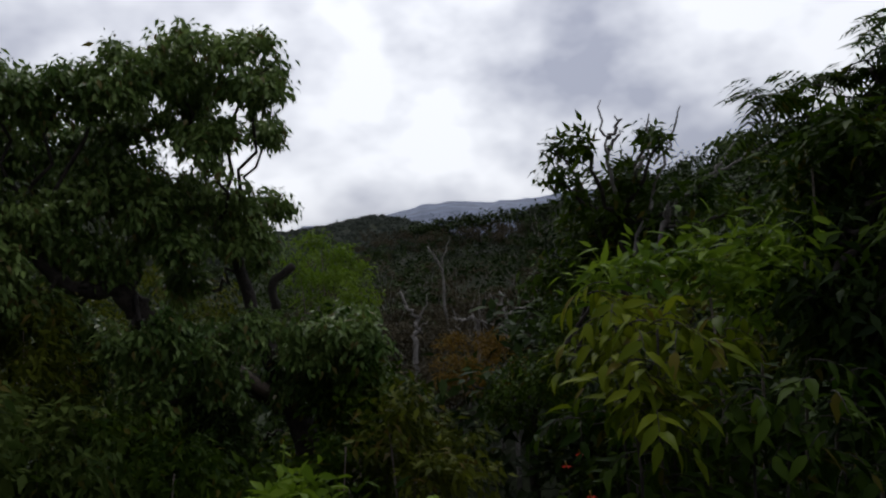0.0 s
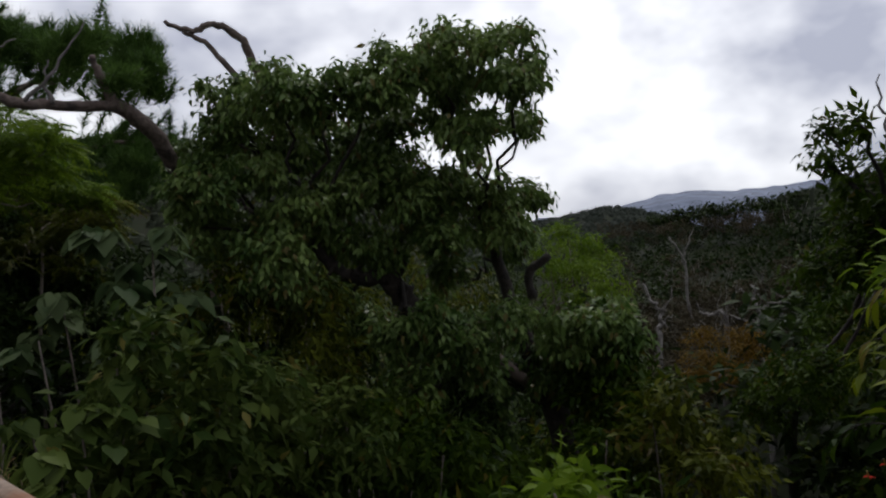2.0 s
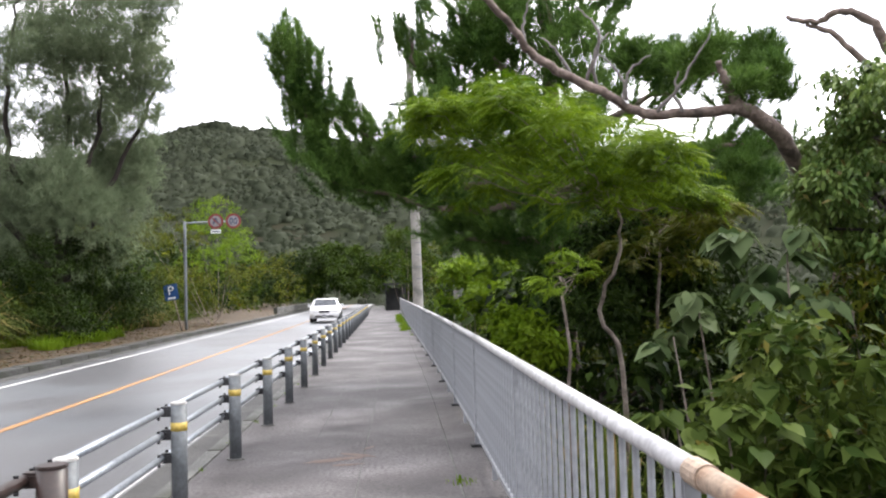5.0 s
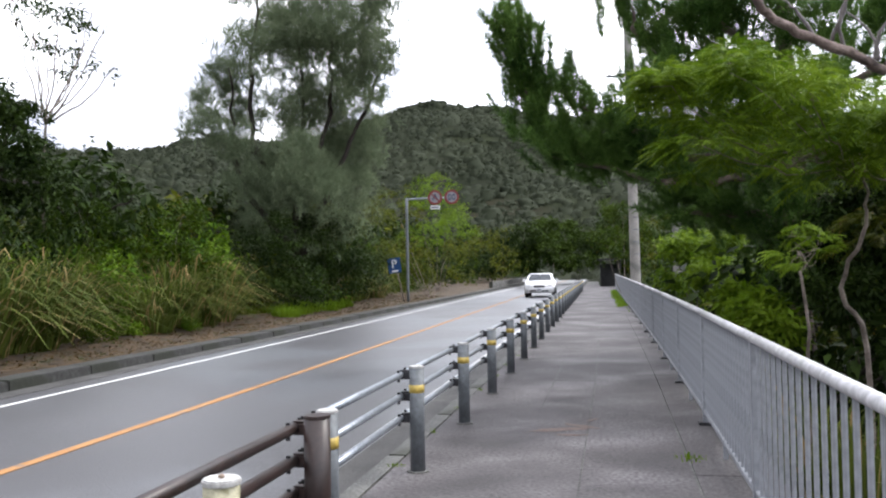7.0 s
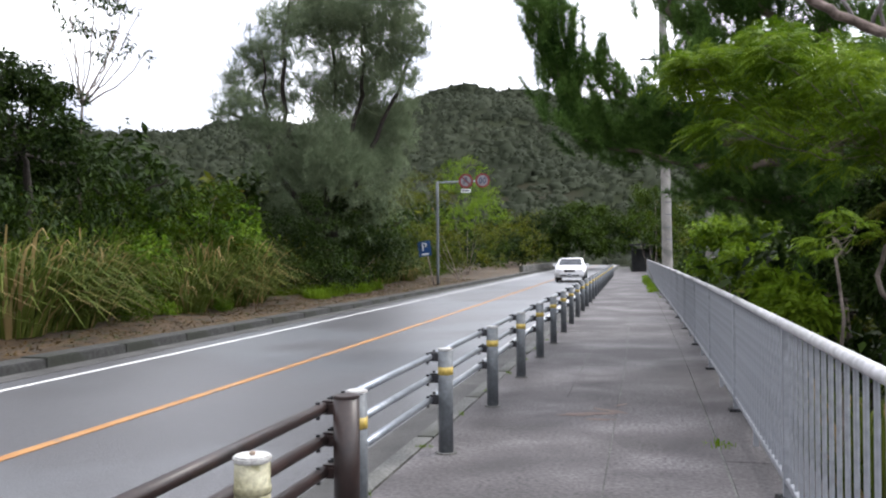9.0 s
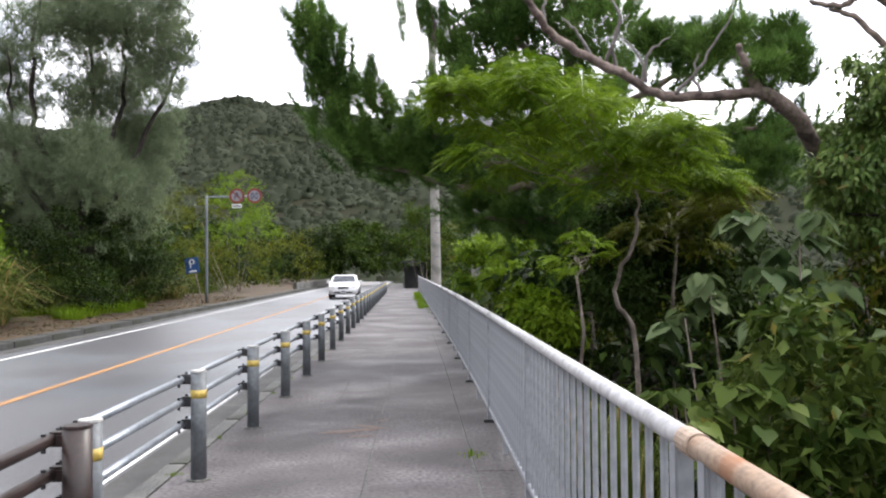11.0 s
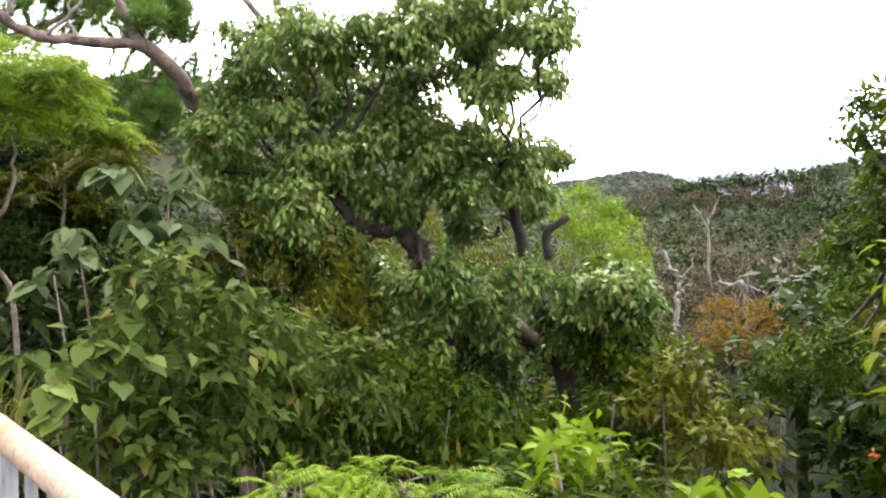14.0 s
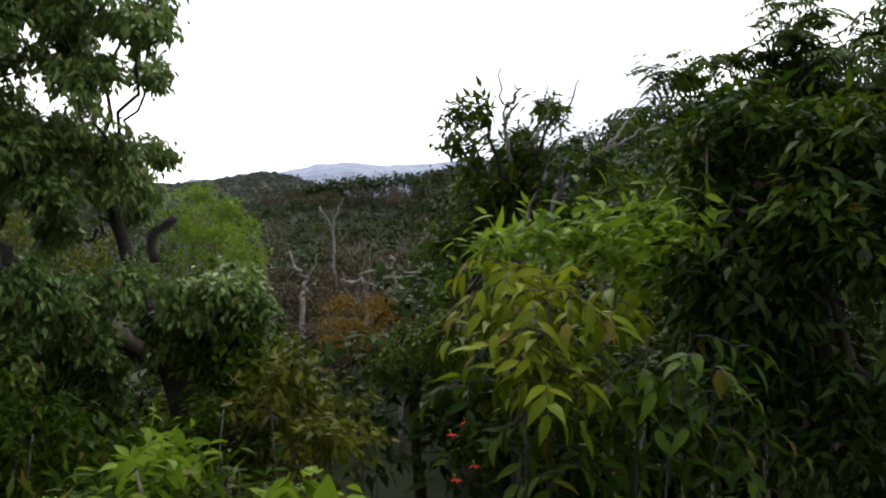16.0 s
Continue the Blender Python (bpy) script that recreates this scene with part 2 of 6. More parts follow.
L_DROOP = leaf_material("drooping_leaf", (0.044, 0.0748, 0.00264), (0.158, 0.189, 0.0088), 0.42, 0.4, odd=(0.114, 0.0968, 0.0132), odd_at=0.95)
L_FEATHER = leaf_material("feathery_leaf", (0.0506, 0.101, 0.00506), (0.172, 0.253, 0.0183), 0.5, 0.4)
L_BRIGHT = leaf_material("fresh_leaf", (0.072, 0.132, 0.0048), (0.15, 0.222, 0.018), 0.5, 0.45)
L_NEEDLE = leaf_material("pine_needle", (0.024, 0.06, 0.012), (0.12, 0.204, 0.0432), 0.5, 0.25)
L_CASU = leaf_material("casuarina_needle", (0.0943, 0.127, 0.0708), (0.199, 0.236, 0.141), 0.6, 0.35)
L_BROWN = leaf_material("rust_brown_leaf", (0.084, 0.049, 0.0056), (0.189, 0.115, 0.014), 0.6, 0.35)
L_GRASS = leaf_material("tall_grass_blade", (0.035, 0.06, 0.008), (0.15, 0.175, 0.04), 0.5, 0.35, odd=(0.26, 0.19, 0.085), odd_at=0.82)
L_GREY = leaf_material("grey_scrub_leaf", (0.027, 0.023, 0.013), (0.08, 0.064, 0.036), 0.7, 0.25, share=0.12, patch_scale=0.35, patch_gain=1.5)
L_FAR_DARK = leaf_material("far_dark_leaf", (0.006, 0.0132, 0.003), (0.03, 0.048, 0.0096), 0.7, 0.25, share=0.3, patch_scale=0.3, patch_gain=2.4)
L_FAR_GREEN = leaf_material("far_green_leaf", (0.0125, 0.025, 0.003), (0.05, 0.08, 0.01), 0.7, 0.3, share=0.3, patch_scale=0.3, patch_gain=2.4)
# canopy green raised and greyed in place of haze on the slopes
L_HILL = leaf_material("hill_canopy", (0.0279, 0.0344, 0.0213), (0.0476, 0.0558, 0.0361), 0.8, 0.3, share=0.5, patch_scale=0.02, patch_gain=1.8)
L_LEAFY = leaf_material("sunlit_leafy_bush", (0.0286, 0.0754, 0.0052), (0.156, 0.247, 0.0182), 0.5, 0.35)
# haze over the low hill is mixed into this leaf colour
L_FAR_HAZED = leaf_material("far_hazed_canopy", (0.034, 0.042, 0.034), (0.055, 0.064, 0.05), 0.8, 0.3, share=0.4, patch_scale=0.012, patch_gain=1.6)
# pale blue base colour stands for the haze over the distant ridge
M_HAZED_RIDGE = material("far_hazed_ridge", (0.153, 0.18, 0.252), (0.18, 0.207, 0.279), 0.003, 1.0, fine=0.02)
M_PETAL = material("red_petal", (0.3, 0.015, 0.008), (0.42, 0.03, 0.012), 5, 0.9, fine=20, spec=0.1)


# ---- mesh helpers ----
rng = np.random.default_rng(7)


def mesh_of(name, verts, faces, mat, smooth=False):
    me = bpy.data.meshes.new(name)
    if isinstance(faces, np.ndarray):
        v = np.asarray(verts, dtype=np.float32)
        f = np.asarray(faces, dtype=np.int32)
        me.vertices.add(len(v))
        me.vertices.foreach_set("co", v.ravel())
        me.loops.add(f.size)
        me.loops.foreach_set("vertex_index", f.ravel())
        me.polygons.add(len(f))
        me.polygons.foreach_set("loop_start", np.arange(0, f.size, f.shape[1], dtype=np.int32))
        me.polygons.foreach_set("loop_total", np.full(len(f), f.shape[1], dtype=np.int32))
        me.update(calc_edges=True)
        me.validate()
    else:
        me.from_pydata(verts, [], faces)
    if smooth:
        me.polygons.foreach_set("use_smooth", [True] * len(me.polygons))
    me.materials.append(mat)
    return me


def child(name, me, parent, label=""):
    ob = new(name, me)
    ob.parent = parent
    if parent.parent is None:
        ob.matrix_parent_inverse = Matrix.Translation(-parent.location)
    return tagged(ob, label)


def part(name, bm, mat, parent, label="", smooth=False):
    me = bpy.data.meshes.new(name)
    bm.to_mesh(me)
    bm.free()
    me.materials.append(mat)
    if smooth:
        me.polygons.foreach_set("use_smooth", [True] * len(me.polygons))
    return child(name, me, parent, label)


def root(name, place, label, category, group="", kind=""):
    ob = new(name)
    ob.location = place
    ob.empty_display_size = 0.2
    return tagged(ob, label, category, group, kind)


def unit(v):
    return v / np.maximum(np.linalg.norm(v, axis=-1, keepdims=True), 1e-9)


def tube(points, radii, sides=8):
    """Vertices and quads of a tapering pipe along points."""
    p = np.array(points, float)
    r = np.broadcast_to(np.array(radii, float), (len(p),))
    along = unit(np.gradient(p, axis=0))
    ref = np.array((0.0, 0.0, 1.0)) if abs(along[0][2]) < 0.9 else np.array((1.0, 0.0, 0.0))
    a = unit(np.cross(along, ref))
    b = np.cross(along, a)
    ang = np.arange(sides) * 2 * math.pi / sides
    ring = np.cos(ang)[None, :, None] * a[:, None] + np.sin(ang)[None, :, None] * b[:, None]
    v = (p[:, None] + ring * r[:, None, None]).reshape(-1, 3)
    f = []
    for i in range(len(p) - 1):
        for k in range(sides):
            f.append((i * sides + k, i * sides + (k + 1) % sides, (i + 1) * sides + (k + 1) % sides, (i + 1) * sides + k))
    f.append(tuple(range(sides))[::-1])
    f.append(tuple(range((len(p) - 1) * sides, len(p) * sides)))
    return v.tolist(), f


def joined(pieces):
    v, f = [], []
    for pv, pf in pieces:
        o = len(v)
        v += pv
        f += [tuple(i + o for i in q) for q in pf]
    return v, f


def curvy(points, steps=5, wob=0.0):
    """A smooth line through points, a little crooked."""
    p = np.array(points, float)
    if len(p) < 3:
        p = np.array([p[0], (p[0] + p[-1]) / 2, p[-1]])
    q = np.vstack([2 * p[0] - p[1], p, 2 * p[-1] - p[-2]])
    got = []
    for i in range(1, len(q) - 2):
        for k in range(steps):
            t = k / steps
            a, b, c, d = q[i - 1:i + 3]
            got.append(0.5 * (2 * b + (c - a) * t + (2 * a - 5 * b + 4 * c - d) * t * t + (3 * b - a - 3 * c + d) * t ** 3))
    got.append(p[-1])
    got = np.array(got)
    if wob:
        got[1:-1] += rng.normal(0, wob, (len(got) - 2, 3))
    return got


def branch(points, r0, r1, wob=0.02, sides=8, steps=5):
    c = curvy(points, steps, wob)
    return tube(c, np.linspace(r0, r1, len(c)) * (1 + rng.normal(0, 0.05, len(c))), sides)


def box_bm(size, at=(0, 0, 0), bevel=0.0):
    bm = bmesh.new()
    bmesh.ops.create_cube(bm, size=1.0, matrix=Matrix.Translation(at) @ Matrix.Diagonal((*size, 1)))
    if bevel:
        bmesh.ops.bevel(bm, geom=list(bm.edges), offset=bevel, segments=2, affect="EDGES")
    return bm


def pipe_bm(a, b, r, sides=12, bevel=0.0):
    bm = bmesh.new()
    v, f = tube([a, b], r, sides)
    vs = [bm.verts.new(q) for q in v]
    for q in f:
        bm.faces.new([vs[i] for i in q])
    if bevel:
        caps = [e for g in bm.faces if len(g.verts) == sides for e in g.edges]
        bmesh.ops.bevel(bm, geom=list(set(caps)), offset=bevel, segments=2, affect="EDGES")
    bm.normal_update()
    return bm


def leaf_mesh(base, axis, face, length, width, droop=0.25, fold=0.18):
    """Folded, drooping leaves, four triangles each. base, axis, face: rows of places and directions."""
    n = len(base)
    axis = unit(axis)
    side = unit(np.cross(axis, face))
    up = np.cross(side, axis)
    length = np.broadcast_to(length, (n,))[:, None]
    width = np.broadcast_to(width, (n,))[:, None]
    mid = base + axis * length * 0.45 - up * width * fold
    tip = base + axis * length - up * length * droop
    left = base + axis * length * 0.4 + side * width * 0.5
    right = base + axis * length * 0.4 - side * width * 0.5
    v = np.stack([base, left, mid, right, tip], 1).reshape(-1, 3)
    f = np.array([(0, 3, 2), (0, 2, 1), (2, 3, 4), (2, 4, 1)])
    return v, (f[None] + 5 * np.arange(n)[:, None, None]).reshape(-1, 3)


def big_leaf_mesh(base, axis, face, length, width, droop=0.3):
    """Broad leaves with a rounded outline, a fold and a drip tip, ten triangles each."""
    n = len(base)
    axis = unit(axis)
    side = unit(np.cross(axis, face))
    up = np.cross(side, axis)
    length = np.broadcast_to(length, (n,))[:, None]
    width = np.broadcast_to(width, (n,))[:, None]
    rows = [(0.0, 0.0), (0.2, 0.42), (0.45, 0.5), (0.75, 0.26), (1.0, 0.0)]
    v = []
    for s, w in rows:
        c = base + axis * length * (s - 0.12 * droop * s * s) - up * length * droop * s * s
        if w == 0:
            v.append(c)
        else:
            v += [c + side * width * w + up * width * 0.12, c, c - side * width * w + up * width * 0.12]
    v = np.stack(v, 1)
    k = v.shape[1]
    f = [(0, 2, 1), (0, 3, 2), (1, 2, 5), (1, 5, 4), (2, 3, 6), (2, 6, 5), (4, 5, 8), (4, 8, 7), (5, 6, 9), (5, 9, 8), (7, 8, 10), (8, 9, 10)]
    f = np.array(f)
    return v.reshape(-1, 3), (f[None] + k * np.arange(n)[:, None, None]).reshape(-1, 3)


def shell_points(blobs, count, inner=0.55, squash=0.8, sprays=15):
    """Places in leafy sprays on the outer part of overlapping lumps, with the way out from each. Each spray is a small
    flat-topped umbrella, so that the crown has lit tops, shaded undersides and gaps."""
    b = np.array(blobs, float)
    weight = b[:, 3] ** 2
    pick = rng.choice(len(b), count, p=weight / weight.sum())
    ways = unit(rng.normal(0, 1, (len(b), sprays, 3)) + np.array((0, 0, 0.15)))
    reach = inner + (1.0 - inner) * rng.random((len(b), sprays)) ** 0.5
    spray = rng.integers(0, sprays, count)
    d = ways[pick, spray]
    r = b[pick, 3]
    off = rng.normal(0, 0.2, (count, 3)) * np.array((1, 1, 0.4))
    off[:, 2] -= 1.1 * (off[:, 0] ** 2 + off[:, 1] ** 2)
    p = b[pick, :3] + d * (r * reach[pick, spray])[:, None] * np.array((1, 1, squash)) + off * r[:, None]
    return p, unit(d * 0.6 + unit(off + 1e-6) * 0.6)


def foliage(blobs, twigs, leaves, length, width, hang=0.35, inner=0.5, squash=0.8, big=False, spread=0.9, droop=0.25, gather=1.0):
    """A crown of leafy twigs: each twig a whorl of leaves."""
    p, out_way = shell_points(blobs, twigs, inner, squash)
    n = twigs * leaves
    base = np.repeat(p, leaves, 0) + rng.normal(0, length * 0.5 * gather, (n, 3))
    axis = np.repeat(out_way, leaves, 0) * 0.5 + rng.normal(0, spread, (n, 3)) * np.array((1, 1, 0.6)) - np.array((0, 0, hang))
    face = rng.normal(0, 0.45, (n, 3)) + np.array((0, 0, 1.0))
    size = length * rng.uniform(0.6, 1.2, n)
    wide = size * (width / length)
    if big:
        return big_leaf_mesh(base, axis, face, size, wide, droop)
    return leaf_mesh(base, axis, face, size, wide, droop)


def tufts(points, ways, needles, length, width, open_=0.7):
    """Needle tufts: thin triangles standing out round each shoot."""
    n = len(points) * needles
    base = np.repeat(points, needles, 0) + np.repeat(ways, needles, 0) * rng.uniform(-0.5, 0.5, n)[:, None] * length
    axis = unit(np.repeat(ways, needles, 0) + rng.normal(0, open_, (n, 3)))
    side = unit(np.cross(axis, rng.normal(0, 1, (n, 3)))) * width * 0.5
    tip = base + axis * (length * rng.uniform(0.7, 1.2, n))[:, None]
    v = np.stack([base - side, base + side, tip], 1).reshape(-1, 3)
    return v, np.arange(3 * n).reshape(-1, 3)


def fronds(points, ways, pairs, length, leaflet, droop=0.5):
    """Feather leaves: a rib with pairs of pinnae, each a narrow folded blade."""
    n = len(points)
    ways = unit(ways)
    side = unit(np.cross(ways, np.array((0, 0, 1.0)) + rng.normal(0, 0.25, (n, 3))))
    size = length * rng.uniform(0.7, 1.2, n)[:, None]
    bases, axes, faces, lens = [], [], [], []
    for k in range(pairs):
        s = (k + 1) / pairs
        c = points + ways * size * s - np.array((0, 0, 1.0)) * size * droop * s * s
        for sign in (-1, 1):
            bases.append(c)
            axes.append(side * sign + ways * 0.55 - np.array((0, 0, 0.25)))
            faces.append(np.tile((0, 0, 1.0), (n, 1)) + rng.normal(0, 0.15, (n, 3)))
            lens.append(np.full(n, leaflet) * (0.55 + 0.9 * s * (1.15 - s) * 1.6) * rng.uniform(0.85, 1.15, n))
    b, a, f, ln = (np.concatenate(q) for q in (bases, axes, faces, lens))
    return leaf_mesh(b, a, f, ln, ln * 0.26, 0.3, 0.1)


def spray_points(blobs, sprays, per, squash=0.75, spread=0.34):
    """Layered sprays on the outside of lumps: leaves or fronds that fan out and droop from the tip of each twig."""
    ps, ws = [], []
    for x, y, z, r in blobs:
        c = np.array((x, y, z))
        for _ in range(sprays):
            d = unit(rng.normal(0, 1, 3) + np.array((0, 0, 0.35)))
            tip = c + d * r * np.array((1, 1, squash)) * (0.45 + 0.65 * rng.random())
            lead = d * np.array((1, 1, 0.0)) + rng.normal(0, 0.25, 3) * np.array((1, 1, 0.2))
            ang = rng.uniform(0, 2 * math.pi, per)
            fan = np.stack([np.cos(ang), np.sin(ang), rng.uniform(-0.3, 0.7, per)], 1)
            w = unit(fan + lead * 0.8)
            ps.append(tip + w * (r * spread * rng.random(per))[:, None] * np.array((1, 1, 0.7)))
            ws.append(w)
    return np.concatenate(ps), np.concatenate(ws)


def heart_leaves(blobs, sprays, per, length, leaf_droop=0.55):
    """Broad heart-shaped blades hanging in tiers from long stalks."""
    p, w = spray_points(blobs, sprays, per, 0.8, 0.5)
    n = len(p)
    size = length * rng.uniform(0.6, 1.15, n)
    axis = unit(w * (1, 1, 0.2) - np.array((0, 0, 1.0)) * rng.uniform(0.35, 1.3, n)[:, None])
    face = unit(np.array((0, 0, 1.0)) + w * 0.9 + rng.normal(0, 0.22, (n, 3)))
    side = unit(np.cross(axis, face))
    up = np.cross(side, axis)
    v = []
    for s, half in ((0.08, 0.0), (-0.06, 0.24), (0.1, 0.42), (0.36, 0.42), (0.68, 0.21), (1.0, 0.0)):
        c = p + axis * (size * s)[:, None] - up * (size * leaf_droop * 0.3 * max(s, 0) ** 2)[:, None]
        if half == 0:
            v.append(c)
            continue
        rib = p + axis * (size * max(s, 0.08))[:, None] - up * (size * (0.05 + leaf_droop * 0.3 * max(s, 0) ** 2))[:, None]
        v += [c + side * (size * half)[:, None], rib, c - side * (size * half)[:, None]]
    v = np.stack(v, 1)
    f = np.array([(0, 2, 1), (0, 3, 2)] + [q for k in (1, 4, 7) for q in ((k, k + 1, k + 4), (k, k + 4, k + 3), (k + 1, k + 2, k + 5), (k + 1, k + 5, k + 4))] + [(10, 11, 13), (11, 12, 13)])
    return v.reshape(-1, 3), (f[None] + v.shape[1] * np.arange(n)[:, None, None]).reshape(-1, 3)


def arching_sprays(blobs, twigs, pairs, reach, length, width):
    """Arching twigs with long leaves hanging alternately along them. Gives the leaves and the twigs."""
    bases, axes, faces, wood = [], [], [], []
    for x, y, z, r in blobs:
        for _ in range(twigs):
            a = rng.uniform(0, 2 * math.pi)
            way = np.array((math.cos(a), math.sin(a), 0.0))
            start = np.array((x, y, z)) + rng.normal(0, 0.45, 3) * r
            span = reach * rng.uniform(0.6, 1.2)
            rise = rng.uniform(0.1, 0.5)
            t = np.linspace(0, 1, pairs + 1)[:, None]
            line = start + way * span * t + np.array((0, 0, 1.0)) * span * (rise * t - (rise + 0.45) * t * t)
            wood.append(tube(line, np.linspace(0.004, 0.0015, pairs + 1), 5))
            cross = np.array((-way[1], way[0], 0.0))
            for k in range(1, pairs + 1):
                s = 1 if k % 2 else -1
                bases.append(line[k])
                axes.append(way * 0.55 + cross * s * rng.uniform(0.0, 1.0) + rng.normal(0, 0.2, 3) - np.array((0, 0, rng.uniform(-0.1, 0.9))))
                faces.append(np.array((0, 0, 1.0)) + way * 0.5 + rng.normal(0, 0.25, 3))
    n = len(bases)
    size = length * rng.uniform(0.45, 1.2, n)
    return big_leaf_mesh(np.array(bases), np.array(axes), np.array(faces), size, size * width / length, 0.35), wood


def each(name, pieces, mat, parent, label=""):
    """One mesh object for each branch."""
    for v, f in pieces:
        child(name, mesh_of(name, v, f, mat, True), parent, label)


def limbs_from(starts, blobs, r0, wob=0.05):
    """A bough into each lump, from the nearest of several starting places."""
    got = []
    for b in blobs:
        near = min(starts, key=lambda q: (q[0] - b[0]) ** 2 + (q[1] - b[1]) ** 2 + (q[2] - b[2]) ** 2)
        got += limbs_to(near, [b], r0, wob)
    return got


def limbs_to(start, blobs, r0, wob=0.05, many=None):
    """Boughs from a fork to the middle of each lump of the crown."""
    got = []
    for x, y, z, r in blobs[:many]:
        a, b = np.array(start, float), np.array((x, y, z), float)
        m = (a + b) / 2 + np.array((0, 0, -0.08 * np.linalg.norm(b - a)))
        got.append(branch([a, m, b, b + (b - a) * 0.08], r0, r0 * 0.2, wob, 6, 4))
    return got


def bend(y):
    """How far the road has swung to the west at y."""
    return 0.0 if y < 6 else -0.018 * (y - 6) ** 2 / (y + 8)


RIDGE = [(-180, 4), (-90, 5), (-60, 6), (-35, 7.3), (-27, 8.0), (-20, 8.2), (-16, 9.2), (-12, 10.2), (-8, 10.3), (-4, 9.7), (0, 9.2), (8, 8.6), (22, 8.4), (30, 7.6), (36, 6.4), (41, 4.0), (45, 1.9), (48.5, 2.2), (50.5, 2.5), (52.6, 2.85), (54.5, 2.5), (57, 1.6), (60, 0.6), (64, 0.3), (75, 1.0), (90, 3), (120, 3), (180, 4)]


def height(x, y):
    r, a = math.hypot(x, y), math.degrees(math.atan2(x, y))
    s = x - 1.05 - bend(y)
    if s > 0:
        near = -0.25 - 2.6 * (1 - math.exp(-s / 2.6)) - 4.2 * (1 - math.exp(-s / 13.0))
        near += 6.5 * min(1, max(0, (s - 22) / 90)) + float(np.interp(a, (62, 72, 80, 90, 120), (0, 5.6, 8.2, 11.0, 11.0))) * min(1, max(0, (r - 14) / 45))
        near += 2.9 * min(1, max(0, (r - 62) / 50)) * min(1, max(0, (a - 51) / 6))
        if y > 40:
            near += min(1, (y - 40) / 40) * 4 * math.exp(-s / 60)
    else:
        w = x + 9.4 - bend(y)
        near = -0.3 if w > 0 else -0.3 + min(1, -w / 3.0) * 0.4 + 0.06 * max(0, min(60, -w - 4))
    elev = float(np.interp(a, [q[0] for q in RIDGE], [q[1] for q in RIDGE]))
    reach = 820 if 43 < a < 62 else 560
    u = min(1, max(0, (r - 110) / (reach - 110)))
    u = u * u * (3 - 2 * u)
    top = math.tan(radians(elev)) * reach
    z = near * (1 - u) + top * u
    if r > 60:
        k = min(1, (r - 60) / 200)
        z += k * (9 * noise.noise(Vector((x / 90, y / 90, 3))) * (0.3 + u) + 3 * noise.noise(Vector((x / 30, y / 30, 7)))) * (0.35 if a > 43 else 1)
    if r > reach:
        z -= min(1, (r - reach) / 600) * (top + 30)
    return z


def build_ground():
    radii = [0.0] + [1.0 * 1.055 ** k for k in range(156)]
    turns = 300
    v = [(0.0, 0.0, -0.4)]
    for r in radii[1:]:
        for k in range(turns):
            a = 2 * math.pi * k / turns
            x, y = r * math.sin(a), r * math.cos(a)
            v.append((x, y, height(x, y)))
    f = [(0, 1 + (k + 1) % turns, 1 + k) for k in range(turns)]
    for i in range(len(radii) - 2):
        o = 1 + i * turns
        for k in range(turns):
            j = (k + 1) % turns
            f.append((o + k, o + j, o + turns + j, o + turns + k))
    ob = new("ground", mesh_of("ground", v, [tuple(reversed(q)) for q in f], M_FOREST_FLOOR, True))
    tagged(ob, "dark leaf-littered slope and valley floor rising to wooded hills", "ground", kind="structure")


def ribbon(name, x0, x1, z0, z1, y0, y1, mat, label, category, thick=0.25, step=2.0, wide=0.0, parent=None, under=None):
    """A strip of ground along the road, from x0 to x1 (heights z0, z1), with depth. wide: how much x drifts outwards per metre."""
    ys = np.arange(y0, y1 + 0.01, step)
    v, f = [], []
    for y in ys:
        b = bend(y)
        xa, xb = x0 + b + wide * y, x1 + b + wide * y
        v += [(xa, y, z0), (xb, y, z1), (xb, y, z1 - thick), (xa, y, z0 - thick)]
    for i in range(len(ys) - 1):
        o = 4 * i
        for k in range(4):
            f.append((o + k, o + 4 + k, o + 4 + (k + 1) % 4, o + (k + 1) % 4))
    f += [(0, 1, 2, 3), tuple(4 * (len(ys) - 1) + k for k in (3, 2, 1, 0))]
    me = mesh_of(name, v, f, mat)
    if parent:
        return child(name, me, parent, label)
    return tagged(new(name, me), label, category, kind="structure")


build_ground()
ribbon("road", -8.75, -2.25, -0.13, -0.1, -60, 190, M_ASPHALT, "smooth grey two-lane asphalt road, worn pale along the wheel tracks", "road")
ribbon("gutter", -2.33, -1.97, -0.09, -0.075, -60, 190, M_GUTTER, "stained concrete gutter beside the asphalt", "gutter")
ribbon("gutter_far", -8.76, -8.34, -0.117, -0.121, -14, 120, M_GUTTER, "damp dark gutter strip along the far kerb", "gutter", thick=0.006)
ribbon("road_marking", -2.48, -2.37, -0.094, -0.094, -60, 190, M_WHITE_LINE, "white painted edge line on the road", "road marking", thick=0.004)
ribbon("road_marking", -5.23, -5.11, -0.106, -0.106, -60, 190, M_ORANGE_LINE, "orange painted centre line on the road", "road marking", thick=0.004)
ribbon("road_marking", -7.89, -7.8, -0.119, -0.119, -60, 190, M_WHITE_LINE, "thin white painted edge line on the road", "road marking", thick=0.004)


